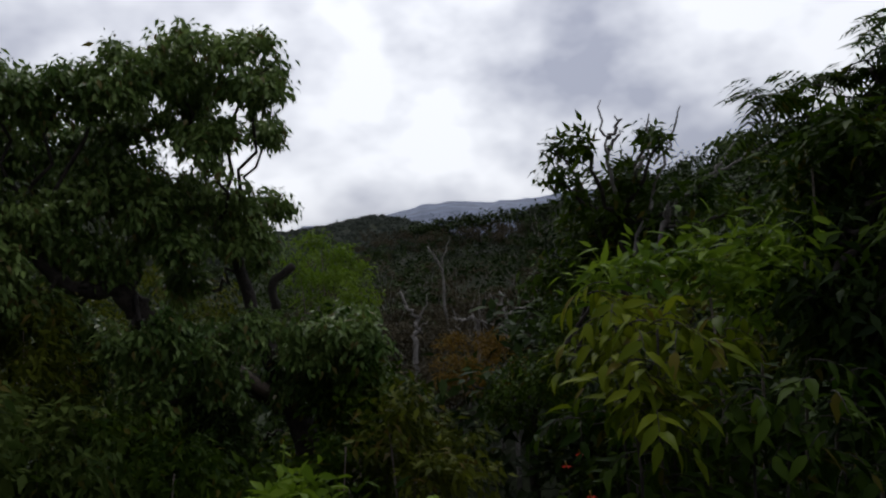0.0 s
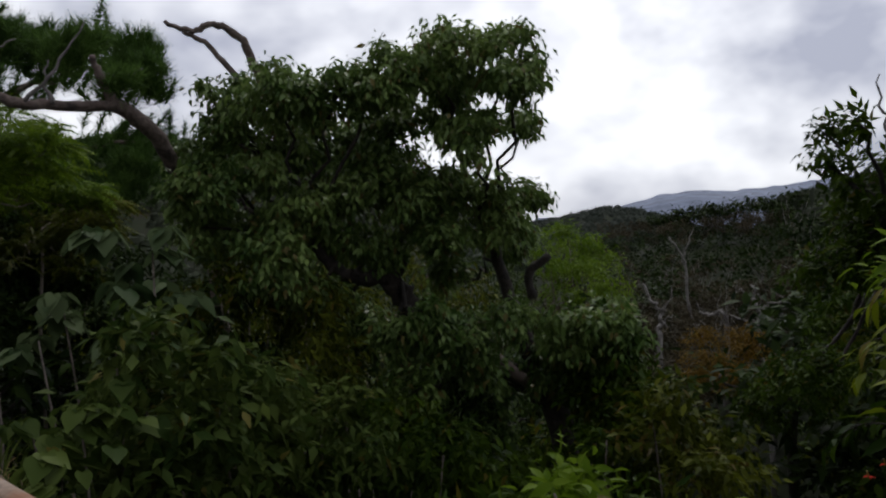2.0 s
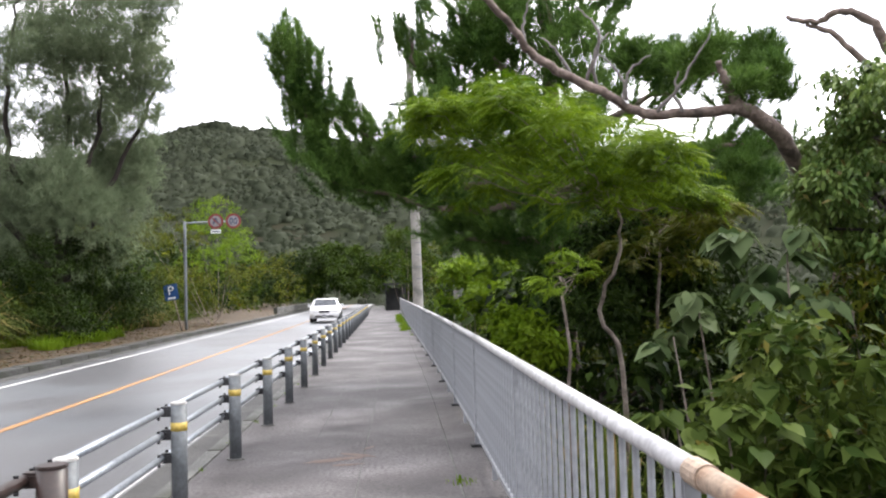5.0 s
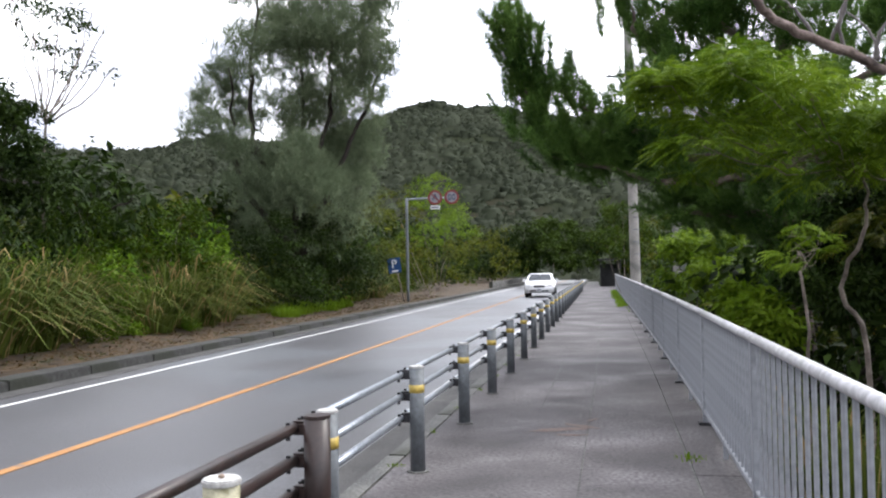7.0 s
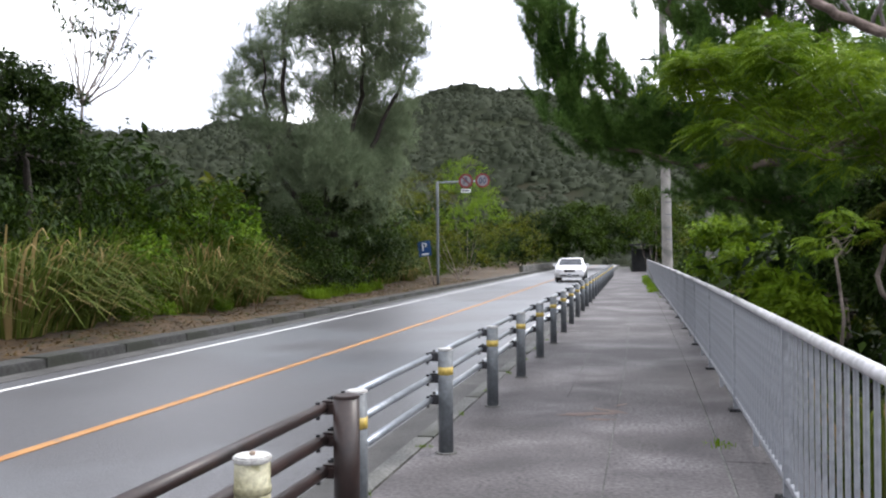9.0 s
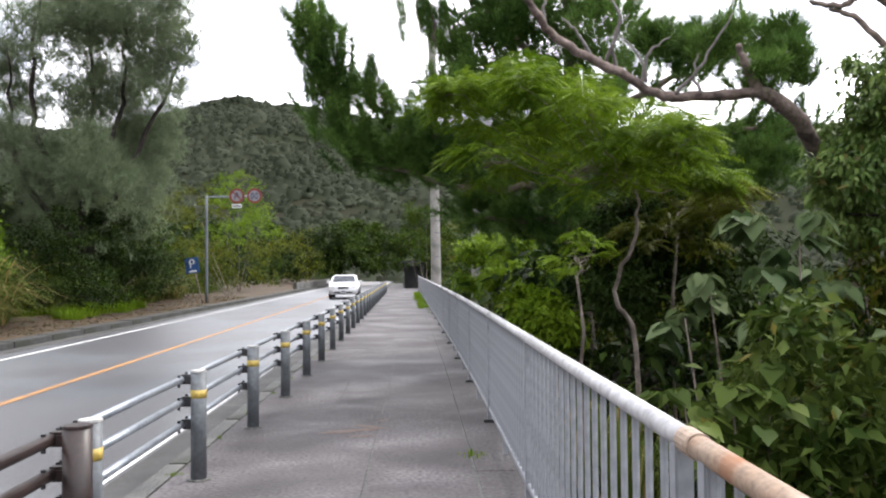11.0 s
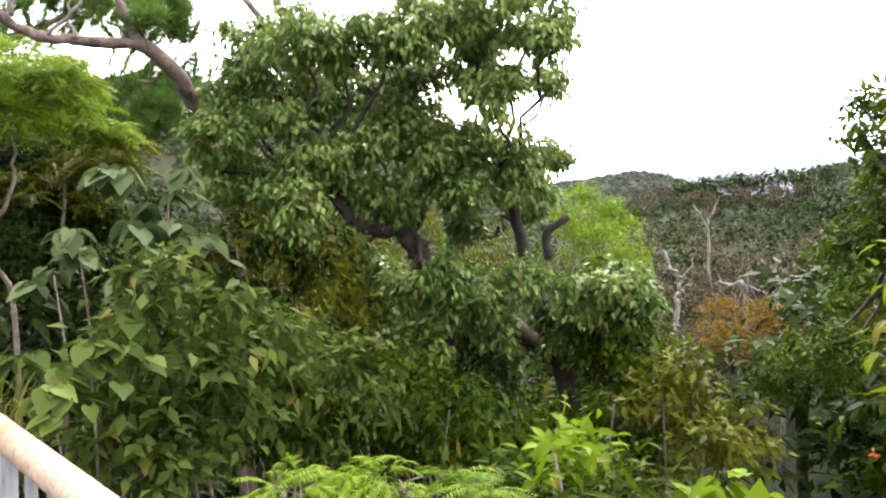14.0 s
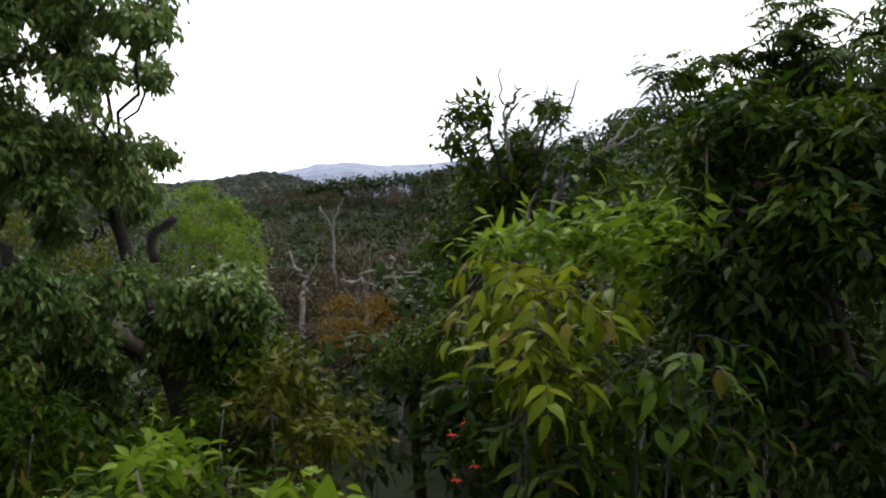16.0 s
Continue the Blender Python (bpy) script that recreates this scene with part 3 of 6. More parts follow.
def kerb_stones(name, x0, x1, z, y0, y1, length, label, lift=0.0, mat=M_KERB):
    bed = ribbon(name, x0 + 0.02, x1 - 0.02, z - 0.03, z - 0.03, y0, y1, mat, label, "kerb", thick=0.25)
    y = y0
    n = 0
    shared = bpy.data.meshes.new("kerb_stone")
    bm = box_bm((x1 - x0, length - 0.012, 0.2), (0, 0, -0.1), 0.018)
    bm.to_mesh(shared)
    bm.free()
    shared.materials.append(mat)
    while y < y1 and n < 90:
        ob = new("kerb_stone", shared)
        ob.parent = bed
        slope = (bend(y + length) - bend(y)) / length
        ob.location = ((x0 + x1) / 2 + bend(y + length / 2), y + length / 2, z + lift * random.uniform(-1, 1))
        ob.rotation_euler = (0, 0, -math.atan(slope))
        y += length
        n += 1


kerb_stones("kerb_walk", -1.97, -1.79, 0.0, -14, 60, 2.0, "worn concrete kerb with weeds in its joint")
kerb_stones("kerb_far", -9.22, -8.74, 0.03, -14, 120, 2.0, "dark weathered concrete kerb of the far verge", 0.012, M_KERB_DARK)
ribbon("kerb_far_wall", -9.6, -9.3, 0.55, 0.55, 70, 150, M_KERB, "low concrete wall along the far bend", "wall", thick=0.8)


def build_verge():
    ys, xs = np.arange(-30, 160, 1.0), np.linspace(-18, -9.2, 24)
    v, f = [], []
    for y in ys:
        for x in xs:
            s = -9.2 - x
            z = 0.02 + 0.05 * s + (0.1 * noise.noise(Vector((x * 0.9, y * 0.9, 0))) + 0.05 * noise.noise(Vector((x * 3, y * 3, 5)))) * min(1, s)
            v.append((x + bend(y), y, z))
    for y in ys:
        v.append((-9.2 + bend(y), y, -0.3))
    n, o = len(xs), len(ys) * len(xs)
    for i in range(len(ys) - 1):
        for k in range(n - 1):
            a = i * n + k
            f.append((a, a + 1, a + n + 1, a + n))
        f.append((i * n + n - 1, o + i, o + i + 1, (i + 1) * n + n - 1))
    tagged(new("verge", mesh_of("verge", v, f, M_EARTH, True)), "bare brown earth verge with dry leaves and moss", "verge", kind="structure")


build_verge()


def build_litter():
    n = 9000
    y = rng.uniform(4, 48, n)
    x = -9.25 - 3.4 * rng.random(n) ** 1.3
    z = np.array([0.04 + 0.05 * (-9.2 - a) + 0.1 * noise.noise(Vector((a * 0.9, b * 0.9, 0))) * min(1, -9.2 - a) for a, b in zip(x, y)])
    base = np.stack([x + np.array([bend(b) for b in y]), y, z + 0.03], 1)
    v, f = leaf_mesh(base, rng.normal(0, 1, (n, 3)) * (1, 1, 0.25), rng.normal(0, 0.4, (n, 3)) + (0, 0, 1), rng.uniform(0.04, 0.12, n), rng.uniform(0.012, 0.045, n), 0.1)
    tagged(new("leaf_litter", mesh_of("leaf_litter", v, f, L_LITTER)), "dry fallen leaves and twigs strewn over the verge", "leaf litter", kind="stuff")


build_litter()


def build_walk():
    bed = ribbon("pavement", -1.79, 1.05, -0.007, -0.007, -14, 100, M_KERB, "grey concrete footpath with damp patches and cracked joints", "pavement", thick=0.3)
    columns = [(-1.785, -0.885, 9.0, 2.0), (-0.88, -0.347, 12.2, 0.4), (-0.335, 0.466, 12.2, 0.4), (0.476, 1.045, 6.0, 1.2)]
    for x0, x1, length, start in columns:
        y = -14 + start
        while y < 78:
            long = length + random.choice((0, 0, 0.4, -0.3))
            b0, b1 = bend(y), bend(y + long)
            up = random.uniform(-0.002, 0.003)
            g = 0.002
            v = [(x0 + b0, y + g, up), (x1 + b0, y + g, up), (x1 + b1, y + long - g, up), (x0 + b1, y + long - g, up)]
            v += [(p, q, -0.06) for p, q, _ in v]
            f = [(0, 1, 2, 3), (0, 4, 5, 1), (1, 5, 6, 2), (2, 6, 7, 3), (3, 7, 4, 0)]
            child("slab", mesh_of("slab", v, f, M_CONCRETE), bed)
            y += long
    for sx, sy, sl, turn in ((-0.62, 7.25, 0.34, 20), (-0.42, 7.45, 0.22, -35), (-0.5, 7.0, 0.16, 5), (-0.32, 7.8, 0.12, 60)):
        rim = [(sl * math.cos(a) * random.uniform(0.6, 1.1), 0.24 * sl * math.sin(a) * random.uniform(0.5, 1.2), z) for z in (0.005, 0.003) for a in np.arange(0, 6.2, 0.45)]
        k = len(rim) // 2
        sides = [(i, (i + 1) % k, k + (i + 1) % k, k + i) for i in range(k)]
        stain = child("stain", mesh_of("stain", rim, [tuple(range(k)), *sides], M_STAIN), bed, "red-brown stain on the concrete")
        stain.matrix_basis = pose(sx, sy, 0, 0, 0, turn)


# ---- railing beside the drop ----
FENCE_X = 0.75


def fence_panel():
    p = root("fence_panel", (0, 0, 0), "grey-white painted steel railing panel with upright bars", "railing", "railing along the footpath")
    part("post", box_bm((0.05, 0.06, 1.06), (0, 0, 0.53), 0.006), M_FENCE, p)
    part("foot", box_bm((0.13, 0.12, 0.03), (0, 0, 0.015), 0.004), M_CLAMP, p, "dark base plate")
    part("middle_post", box_bm((0.04, 0.045, 0.14), (0, 1.5, 0.07), 0.005), M_FENCE, p)
    part("top_rail", pipe_bm((0, 0.0, 1.07), (0, 2.992, 1.07), 0.031, 14), M_RAIL_TOP, p, "white top rail with chipped paint", True)
    part("bottom_rail", box_bm((0.035, 2.95, 0.04), (0, 1.5, 0.13), 0.006), M_FENCE, p)
    bar = bpy.data.meshes.new("bar")
    bm = pipe_bm((0, 0, 0.14), (0, 0, 1.05), 0.0118, 8)
    bm.to_mesh(bar)
    bm.free()
    bar.materials.append(M_FENCE)
    for k in range(1, 20):
        child("bar", bar, p).location = (0, 0.15 * k, 0)
    return p


def build_fence():
    first = fence_panel()
    rust = copy_thing(first, pose(FENCE_X, -1.66, 0))
    rust["label"] = "railing panel whose top rail is bare and rusty tan"
    for ob in rust.children:
        if ob.name.startswith("top_rail"):
            ob.data = ob.data.copy()
            ob.data.materials.clear()
            ob.data.materials.append(M_RUST)
            ob["label"] = "rust-stained tan top rail"
    v, f = tube([(FENCE_X, 1.3, 1.07), (FENCE_X, 1.40, 1.07), (FENCE_X, 1.405, 1.07)], [0.036, 0.036, 0.03], 16)
    sleeve = child("sleeve", mesh_of("sleeve", v, f, M_RUST, False), rust, "orange rusted sleeve at the rail's open end")
    sleeve.matrix_parent_inverse = Matrix.Translation((-FENCE_X, 1.66, 0))
    extra = child("end_post", [o for o in rust.children if o.name.startswith("post")][0].data, rust)
    extra.matrix_parent_inverse = Matrix()
    extra.location = (0, 2.88, 0)
    far = copy_thing(rust, pose(FENCE_X, -4.72, 0))
    for ob in list(far.children):
        if ob.name.startswith(("sleeve", "end_post")):
            bpy.data.objects.remove(ob)
    y = 1.45
    n = 0
    while y < 60:
        turn = math.degrees(math.atan((bend(y + 3) - bend(y)) / 3))
        m = pose(FENCE_X + bend(y), y, 0, 0, 0, -turn)
        if n == 0:
            m = m @ Matrix.Diagonal((1, 3.2 / 3.0, 1, 1))
            copy_thing(first, m)
            y += 3.2
        else:
            copy_thing(first, m)
            y += 3.0
        n += 1
    first.matrix_basis = pose(FENCE_X + bend(y), y, 0)


# ---- guard barrier beside the road ----
GUARD_X, GUARD_GAP, GUARD_Y = -1.57, 2.03, 3.43


def guard_bay(brown=False):
    pipe, post = (M_BROWN, M_BROWN) if brown else (M_PIPE, M_GALV)
    label = "brown painted steel barrier post with three pipe rails" if brown else "grey steel barrier post with yellow band and three pipe rails"
    g = root("barrier_bay", (0, 0, 0), label, "barrier", "barrier along the road")
    part("post", pipe_bm((0, 0, 0), (0, 0, 0.785), 0.057 if not brown else 0.068, 18), post, g, "", True)
    part("cap", pipe_bm((0, 0, 0.783), (0, 0, 0.8), 0.059 if not brown else 0.07, 18, 0.005), M_BROWN if brown else M_CAP, g, "domed brown cap" if brown else "pale weathered cap")
    if not brown:
        v, f = tube([(0, 0, 0.6), (0, 0, 0.66)], 0.0588, 18)
        child("band", mesh_of("band", v, f, M_YELLOW, True), g, "yellow reflective band")
        part("collar", pipe_bm((0, 0, 0), (0, 0, 0.012), 0.085, 16), M_KERB, g)
    for z in (0.735, 0.572, 0.408):
        part("rail", pipe_bm((-0.115, 0.0, z), (-0.115, GUARD_GAP, z), 0.024 if not brown else 0.03, 12), pipe, g, "", True)
        part("clamp", box_bm((0.1, 0.075, 0.07), (-0.085, 0, z), 0.014), M_CLAMP if not brown else M_BROWN, g, "dark bolted clamp")
        for y in (-0.1, 0.1):
            part("bolt", pipe_bm((-0.115, y, z - 0.048), (-0.115, y, z + 0.04), 0.011, 6), M_CLAMP, g)
    return g


def build_guard():
    first = guard_bay()
    y = GUARD_Y
    while y < 60:
        turn = math.degrees(math.atan((bend(y + 2) - bend(y)) / 2))
        m = pose(GUARD_X + bend(y), y, 0, 0, 0, -turn)
        if y == GUARD_Y:
            first.matrix_basis = m
        else:
            copy_thing(first, m)
        y += GUARD_GAP
    b = guard_bay(True)
    b.matrix_basis = pose(GUARD_X - 0.0, GUARD_Y - 0.16, 0, 0, 0, 180)
    for ob in b.children:
        if ob.name.startswith(("rail", "clamp", "bolt")):
            ob.matrix_parent_inverse = Matrix.Diagonal((-1, 1, 1, 1))
    for k in range(1, 4):
        copy_thing(b, pose(GUARD_X, GUARD_Y - 0.16 - GUARD_GAP * k, 0, 0, 0, 180))


def build_bollard(at):
    b = root("bollard", at, "round cream bollard with flaking lichen-stained paint and a white cap", "bollard")
    x, y, z = at
    part("shaft", pipe_bm((x, y, 0), (x, y, 0.74), 0.068, 24), M_BOLLARD, b, "", True)
    v, f = tube([(x, y, 0.62), (x, y, 0.63), (x, y, 0.645), (x, y, 0.655)], [0.068, 0.071, 0.071, 0.068], 24)
    child("ring", mesh_of("ring", v, f, M_BOLLARD, True), b)
    part("cap", pipe_bm((x, y, 0.74), (x, y, 0.765), 0.073, 24, 0.006), M_CAP, b, "chalky white cap")
    part("knob", pipe_bm((x, y, 0.765), (x, y, 0.778), 0.012, 10, 0.003), M_RUST, b, "small rusty bolt")


# ---- signs and poles ----
def disc_bm(at, r, thick, sides=32):
    return pipe_bm((at[0], at[1], at[2]), (at[0], at[1] - thick, at[2]), r, sides)


def ring_mesh(at, r0, r1, thick, sides=36):
    v, f = [], []
    for y in (0, -thick):
        for r in (r0, r1):
            v += [(at[0] + r * math.cos(2 * math.pi * k / sides), at[1] + y, at[2] + r * math.sin(2 * math.pi * k / sides)) for k in range(sides)]
    for k in range(sides):
        j = (k + 1) % sides
        a, b, c, d = 0, sides, 2 * sides, 3 * sides
        f += [(c + k, c + j, d + j, d + k), (a + k, b + k, b + j, a + j), (b + k, d + k, d + j, b + j), (a + k, a + j, c + j, c + k)]
    return v, f


def build_road_sign(x, y):
    s = root("road_sign", (x, y, 0), "grey sign post with two round red-ringed signs", "road sign")
    v, f = joined([tube(curvy([(x, y, -0.1), (x, y, 2.5), (x, y, 5.16)], 3), 0.07, 12)])
    child("post", mesh_of("post", v, f, M_GALV, True), s)
    part("arm", pipe_bm((x - 0.05, y, 5.08), (x + 2.35, y, 5.12), 0.045, 10), M_PIPE, s, "", True)
    for k, dx in enumerate((1.45, 2.28)):
        c = (x + dx, y - 0.06, 5.12)
        face = part("sign_plate", disc_bm(c, 0.35, 0.02), M_SIGN_FACE, s, "round white sign with a red ring")
        v, f = ring_mesh((c[0], c[1] - 0.02, c[2]), 0.26, 0.354, 0.006)
        child("red_ring", mesh_of("red_ring", v, f, M_SIGN_RED), face)
        if k == 0:
            for px, pz, w, h, tilt in ((-0.05, 0.02, 0.07, 0.3, 20), (0.07, 0.0, 0.06, 0.26, -25), (0.0, 0.13, 0.1, 0.08, 0)):
                bm = box_bm((w, 0.006, h), (0, 0, 0))
                ob = part("pictogram_bar", bm, M_SIGN_DARK, face)
                ob.matrix_basis = pose(c[0] + px, c[1] - 0.024, c[2] + pz, 0, tilt, 0)
            part("slash", box_bm((0.58, 0.006, 0.05), (0, 0, 0)), M_SIGN_RED, face).matrix_basis = pose(c[0], c[1] - 0.03, c[2], 0, 45, 0)
            part("name_plate", box_bm((0.46, 0.02, 0.18), (c[0], c[1] - 0.01, c[2] - 0.48), 0.004), M_SIGN_WHITE, s, "small white plate with a dark bar of writing")
            part("writing_bar", box_bm((0.36, 0.006, 0.06), (c[0], c[1] - 0.024, c[2] - 0.48)), M_SIGN_DARK, face)
        else:
            for px in (-0.1, 0.1):
                v, f = ring_mesh((c[0] + px, c[1] - 0.02, c[2]), 0.05, 0.095, 0.006, 16)
                v = [(c[0] + px + (q[0] - c[0] - px) * 0.9, q[1], c[2] + (q[2] - c[2]) * 1.7) for q in v]
                child("numeral", mesh_of("numeral", v, f, M_SIGN_DARK), face)
        part("bracket", box_bm((0.08, 0.1, 0.12), (c[0], y, 5.12), 0.01), M_GALV, s)


def build_parking_sign(x, y):
    s = root("parking_sign", (x, y, 0), "square blue parking sign on a leaning rusty pole", "road sign")
    part("pole", pipe_bm((x + 0.35, y, 0), (x - 0.1, y, 2.0), 0.03, 10), M_BARK_PALE, s, "thin leaning pole", True)
    at = (x - 0.12, y - 0.05, 1.83)
    plate = part("plate", box_bm((0.62, 0.02, 0.72), (0, 0, 0), 0.006), M_SIGN_BLUE, s)
    plate.matrix_basis = pose(*at, 0, -8, 0)
    curve = bpy.data.curves.new("letter", "FONT")
    curve.body, curve.size, curve.extrude, curve.align_x, curve.align_y = "P", 0.56, 0.004, "CENTER", "CENTER"
    tmp = bpy.data.objects.new("letter", curve)
    me = bpy.data.meshes.new_from_object(tmp)
    me.materials.clear()
    me.materials.append(M_SIGN_WHITE)
    bpy.data.objects.remove(tmp)
    letter = child("letter", me, plate, "white letter P")
    letter.matrix_parent_inverse = Matrix()
    letter.matrix_basis = pose(0.0, -0.016, 0.06, 90, 0, 0)
    part("writing_bar", box_bm((0.34, 0.006, 0.08), (0, -0.014, -0.27)), M_SIGN_WHITE, plate, "white bar of small writing")


def build_pole(x, y, z0, tall, arms=True, lean=0.0):
    p = root("utility_pole", (x, y, z0), "grey concrete utility pole standing behind the railing", "utility pole")
    v, f = tube([(x + lean * k / 6, y, z0 + tall * k / 6) for k in range(7)], np.linspace(0.195, 0.14, 7), 16)
    child("shaft", mesh_of("shaft", v, f, M_POLE, True), p)
    if arms:
        for z in (6.3, 7.5, 8.6):
            part("cross_arm", box_bm((1.5, 0.08, 0.08), (x - 0.1 + lean * 0.8, y - 0.15, z), 0.01), M_GALV, p)
            for dx in (-0.7, -0.3, 0.5):
                part("insulator", pipe_bm((x + dx + lean * 0.8, y - 0.15, z + 0.04), (x + dx + lean * 0.8, y - 0.15, z + 0.2), 0.045, 10, 0.01), M_SIGN_WHITE, p)
    for z in np.arange(2.0, 4.2, 0.45):
        part("band", pipe_bm((x + lean * z / tall, y, z), (x + lean * z / tall, y, z + 0.03), 0.199 - 0.0043 * (z - z0), 14), M_GALV, p)


def build_car(x, y, turn):
    c = root("car", (0, 0, 0), "white saloon car driving on the road", "car")
    side = [(-2.25, 0.28), (-2.28, 0.62), (-2.2, 0.8), (-1.3, 0.93), (-0.55, 1.38), (0.75, 1.4), (1.55, 0.98), (2.2, 0.95), (2.3, 0.6), (2.22, 0.28)]
    v, f = [], []
    for sx, sl in ((-1, 1), (1, 1)):
        for yy, zz in side:
            inset = 0.2 * max(0, (zz - 0.9) / 0.5)
            v.append((sx * (0.86 - inset - 0.05 * (abs(yy) > 2)), yy, zz))
    n = len(side)
    f.append(tuple(range(n)))
    f.append(tuple(range(2 * n - 1, n - 1, -1)))
    for k in range(n):
        j = (k + 1) % n
        f.append((k, k + n, j + n, j))
    bm = bmesh.new()
    vs = [bm.verts.new(q) for q in v]
    for q in f:
        bm.faces.new([vs[i] for i in q])
    bmesh.ops.recalc_face_normals(bm, faces=bm.faces)
    bmesh.ops.bevel(bm, geom=list(bm.edges), offset=0.06, segments=3, affect="EDGES")
    body = part("body", bm, M_CAR, c, "glossy white body", True)

    def quad(name, pts, mat, label="", to=None):
        a = np.array(pts, float)
        nrm = unit(np.cross(a[1] - a[0], a[2] - a[0]))
        o = np.vstack([a, a + nrm * 0.02])
        fs = [(4, 5, 6, 7), (3, 2, 1, 0)] + [(k, (k + 1) % 4, 4 + (k + 1) % 4, 4 + k) for k in range(4)]
        return child(name, mesh_of(name, o.tolist(), fs, mat), to or c, label)
    quad("windscreen", [(-0.68, -1.2, 0.985), (0.68, -1.2, 0.985), (0.58, -0.64, 1.335), (-0.58, -0.64, 1.335)], M_GLASS, "dark windscreen")
    quad("rear_window", [(0.68, 1.45, 1.04), (-0.68, 1.45, 1.04), (-0.6, 0.88, 1.34), (0.6, 0.88, 1.34)], M_GLASS)
    for s in (-1, 1):
        pts = [(s * 0.84, -1.05, 0.98), (s * 0.84, 1.3, 1.0), (s * 0.69, 0.75, 1.32), (s * 0.69, -0.5, 1.3)]
        quad("side_window", pts if s > 0 else pts[::-1], M_GLASS)
        part("headlight", box_bm((0.36, 0.06, 0.13), (s * 0.6, -2.25, 0.68), 0.03), M_SIGN_WHITE, c, "clear headlight")
        part("mirror", box_bm((0.2, 0.1, 0.13), (s * 0.95, -0.8, 1.0), 0.03), M_CAR, c)
        for yy in (-1.4, 1.4):
            w = part("wheel", pipe_bm((s * 0.68, yy, 0.31), (s * 0.87, yy, 0.31), 0.31, 24, 0.03), M_TYRE, c)
            part("rim", pipe_bm((s * 0.86, yy, 0.31), (s * 0.882, yy, 0.31), 0.19, 18, 0.008), M_GALV, w)
    part("grille", box_bm((0.62, 0.05, 0.13), (0, -2.27, 0.66), 0.015), M_CLAMP, c)
    part("lower_grille", box_bm((1.1, 0.05, 0.12), (0, -2.25, 0.4), 0.02), M_CLAMP, c)
    plate = part("number_plate", box_bm((0.33, 0.02, 0.165), (0, -2.3, 0.47), 0.004), M_SIGN_WHITE, c, "white plate with a plain green bar")
    part("writing_bar", box_bm((0.24, 0.01, 0.07), (0, -2.313, 0.46)), M_SIGN_DARK, plate)
    c.matrix_basis = pose(x, y, -0.115, 0, 0, turn)


def build_shelter(x, y):
    s = root("roadside_shelter", (x, y, 0), "small dark roadside shelter under the trees", "shelter")
    for dx, dy in ((-0.8, -0.5), (0.8, -0.5), (-0.8, 0.7), (0.8, 0.7)):
        part("post", box_bm((0.1, 0.1, 2.2), (x + dx, y + dy, 1.1), 0.01), M_SHED, s)
    part("wall", box_bm((1.6, 0.06, 1.9), (x, y + 0.7, 0.95)), M_SHED, s)
    part("side_wall", box_bm((0.06, 1.1, 1.9), (x - 0.8, y + 0.1, 0.95)), M_SHED, s)
    part("roof", box_bm((2.1, 1.7, 0.14), (x, y, 2.25), 0.03), M_SHED, s, "flat dark roof")


build_bollard((-1.52, 2.11, 0.0))
build_road_sign(-10.05, 39.5)
build_parking_sign(-10.25, 38.2)
build_pole(0.69, 31.0, -1.3, 12.9, True, -0.12)
build_pole(2.24, 32.13, -1.5, 5.39, False)
build_car(-4.45, 50.2, 2)
build_shelter(-0.43, 71.2)


# ---- plants ----
def tree(name, base, trunk_pts, r0, blobs, leaf, label, category="tree", twigs=900, leaves=9, length=0.11, width=0.045, bark=M_BARK, many=None, fork=-1, group="", single=False, **more):
    """A tree: a crooked trunk, boughs into every lump of the crown, and a crown of single leaves."""
    t = root(name, base, label, category, group)
    trunk = branch([base, *trunk_pts], r0, r0 * 0.45, r0 * 0.15, 10)
    child("trunk", mesh_of("trunk", *trunk, bark, True), t)
    pieces = limbs_to(trunk_pts[fork], blobs, r0 * 0.4, 0.04, many)
    if single:
        child("branchwork", mesh_of("branchwork", *joined(pieces), bark, True), t)
    else:
        each("limb", pieces, bark, t)
    v, f = foliage(blobs, twigs, leaves, length, width, **more)
    child("crown", mesh_of("crown", v, f, leaf), t)
    return t


def shrub(name, base, blobs, leaf, label, category="shrub", twigs=300, leaves=8, length=0.12, width=0.05, bark=M_BARK_PALE, group="", stems=4, **more):
    t = root(name, base, label, category, group)
    pieces = []
    for x, y, z, r in blobs[:max(stems, 1)]:
        a = np.array(base, float) + rng.normal(0, 0.08, 3) * (1, 1, 0)
        b = np.array((x, y, z))
        pieces.append(branch([a, (a + b) / 2 + rng.normal(0, 0.1, 3), b], 0.022, 0.007, 0.015, 6, 4))
    each("stem", pieces, bark, t)
    v, f = foliage(blobs, twigs, leaves, length, width, **more)
    child("crown", mesh_of("crown", v, f, leaf), t)
    return t


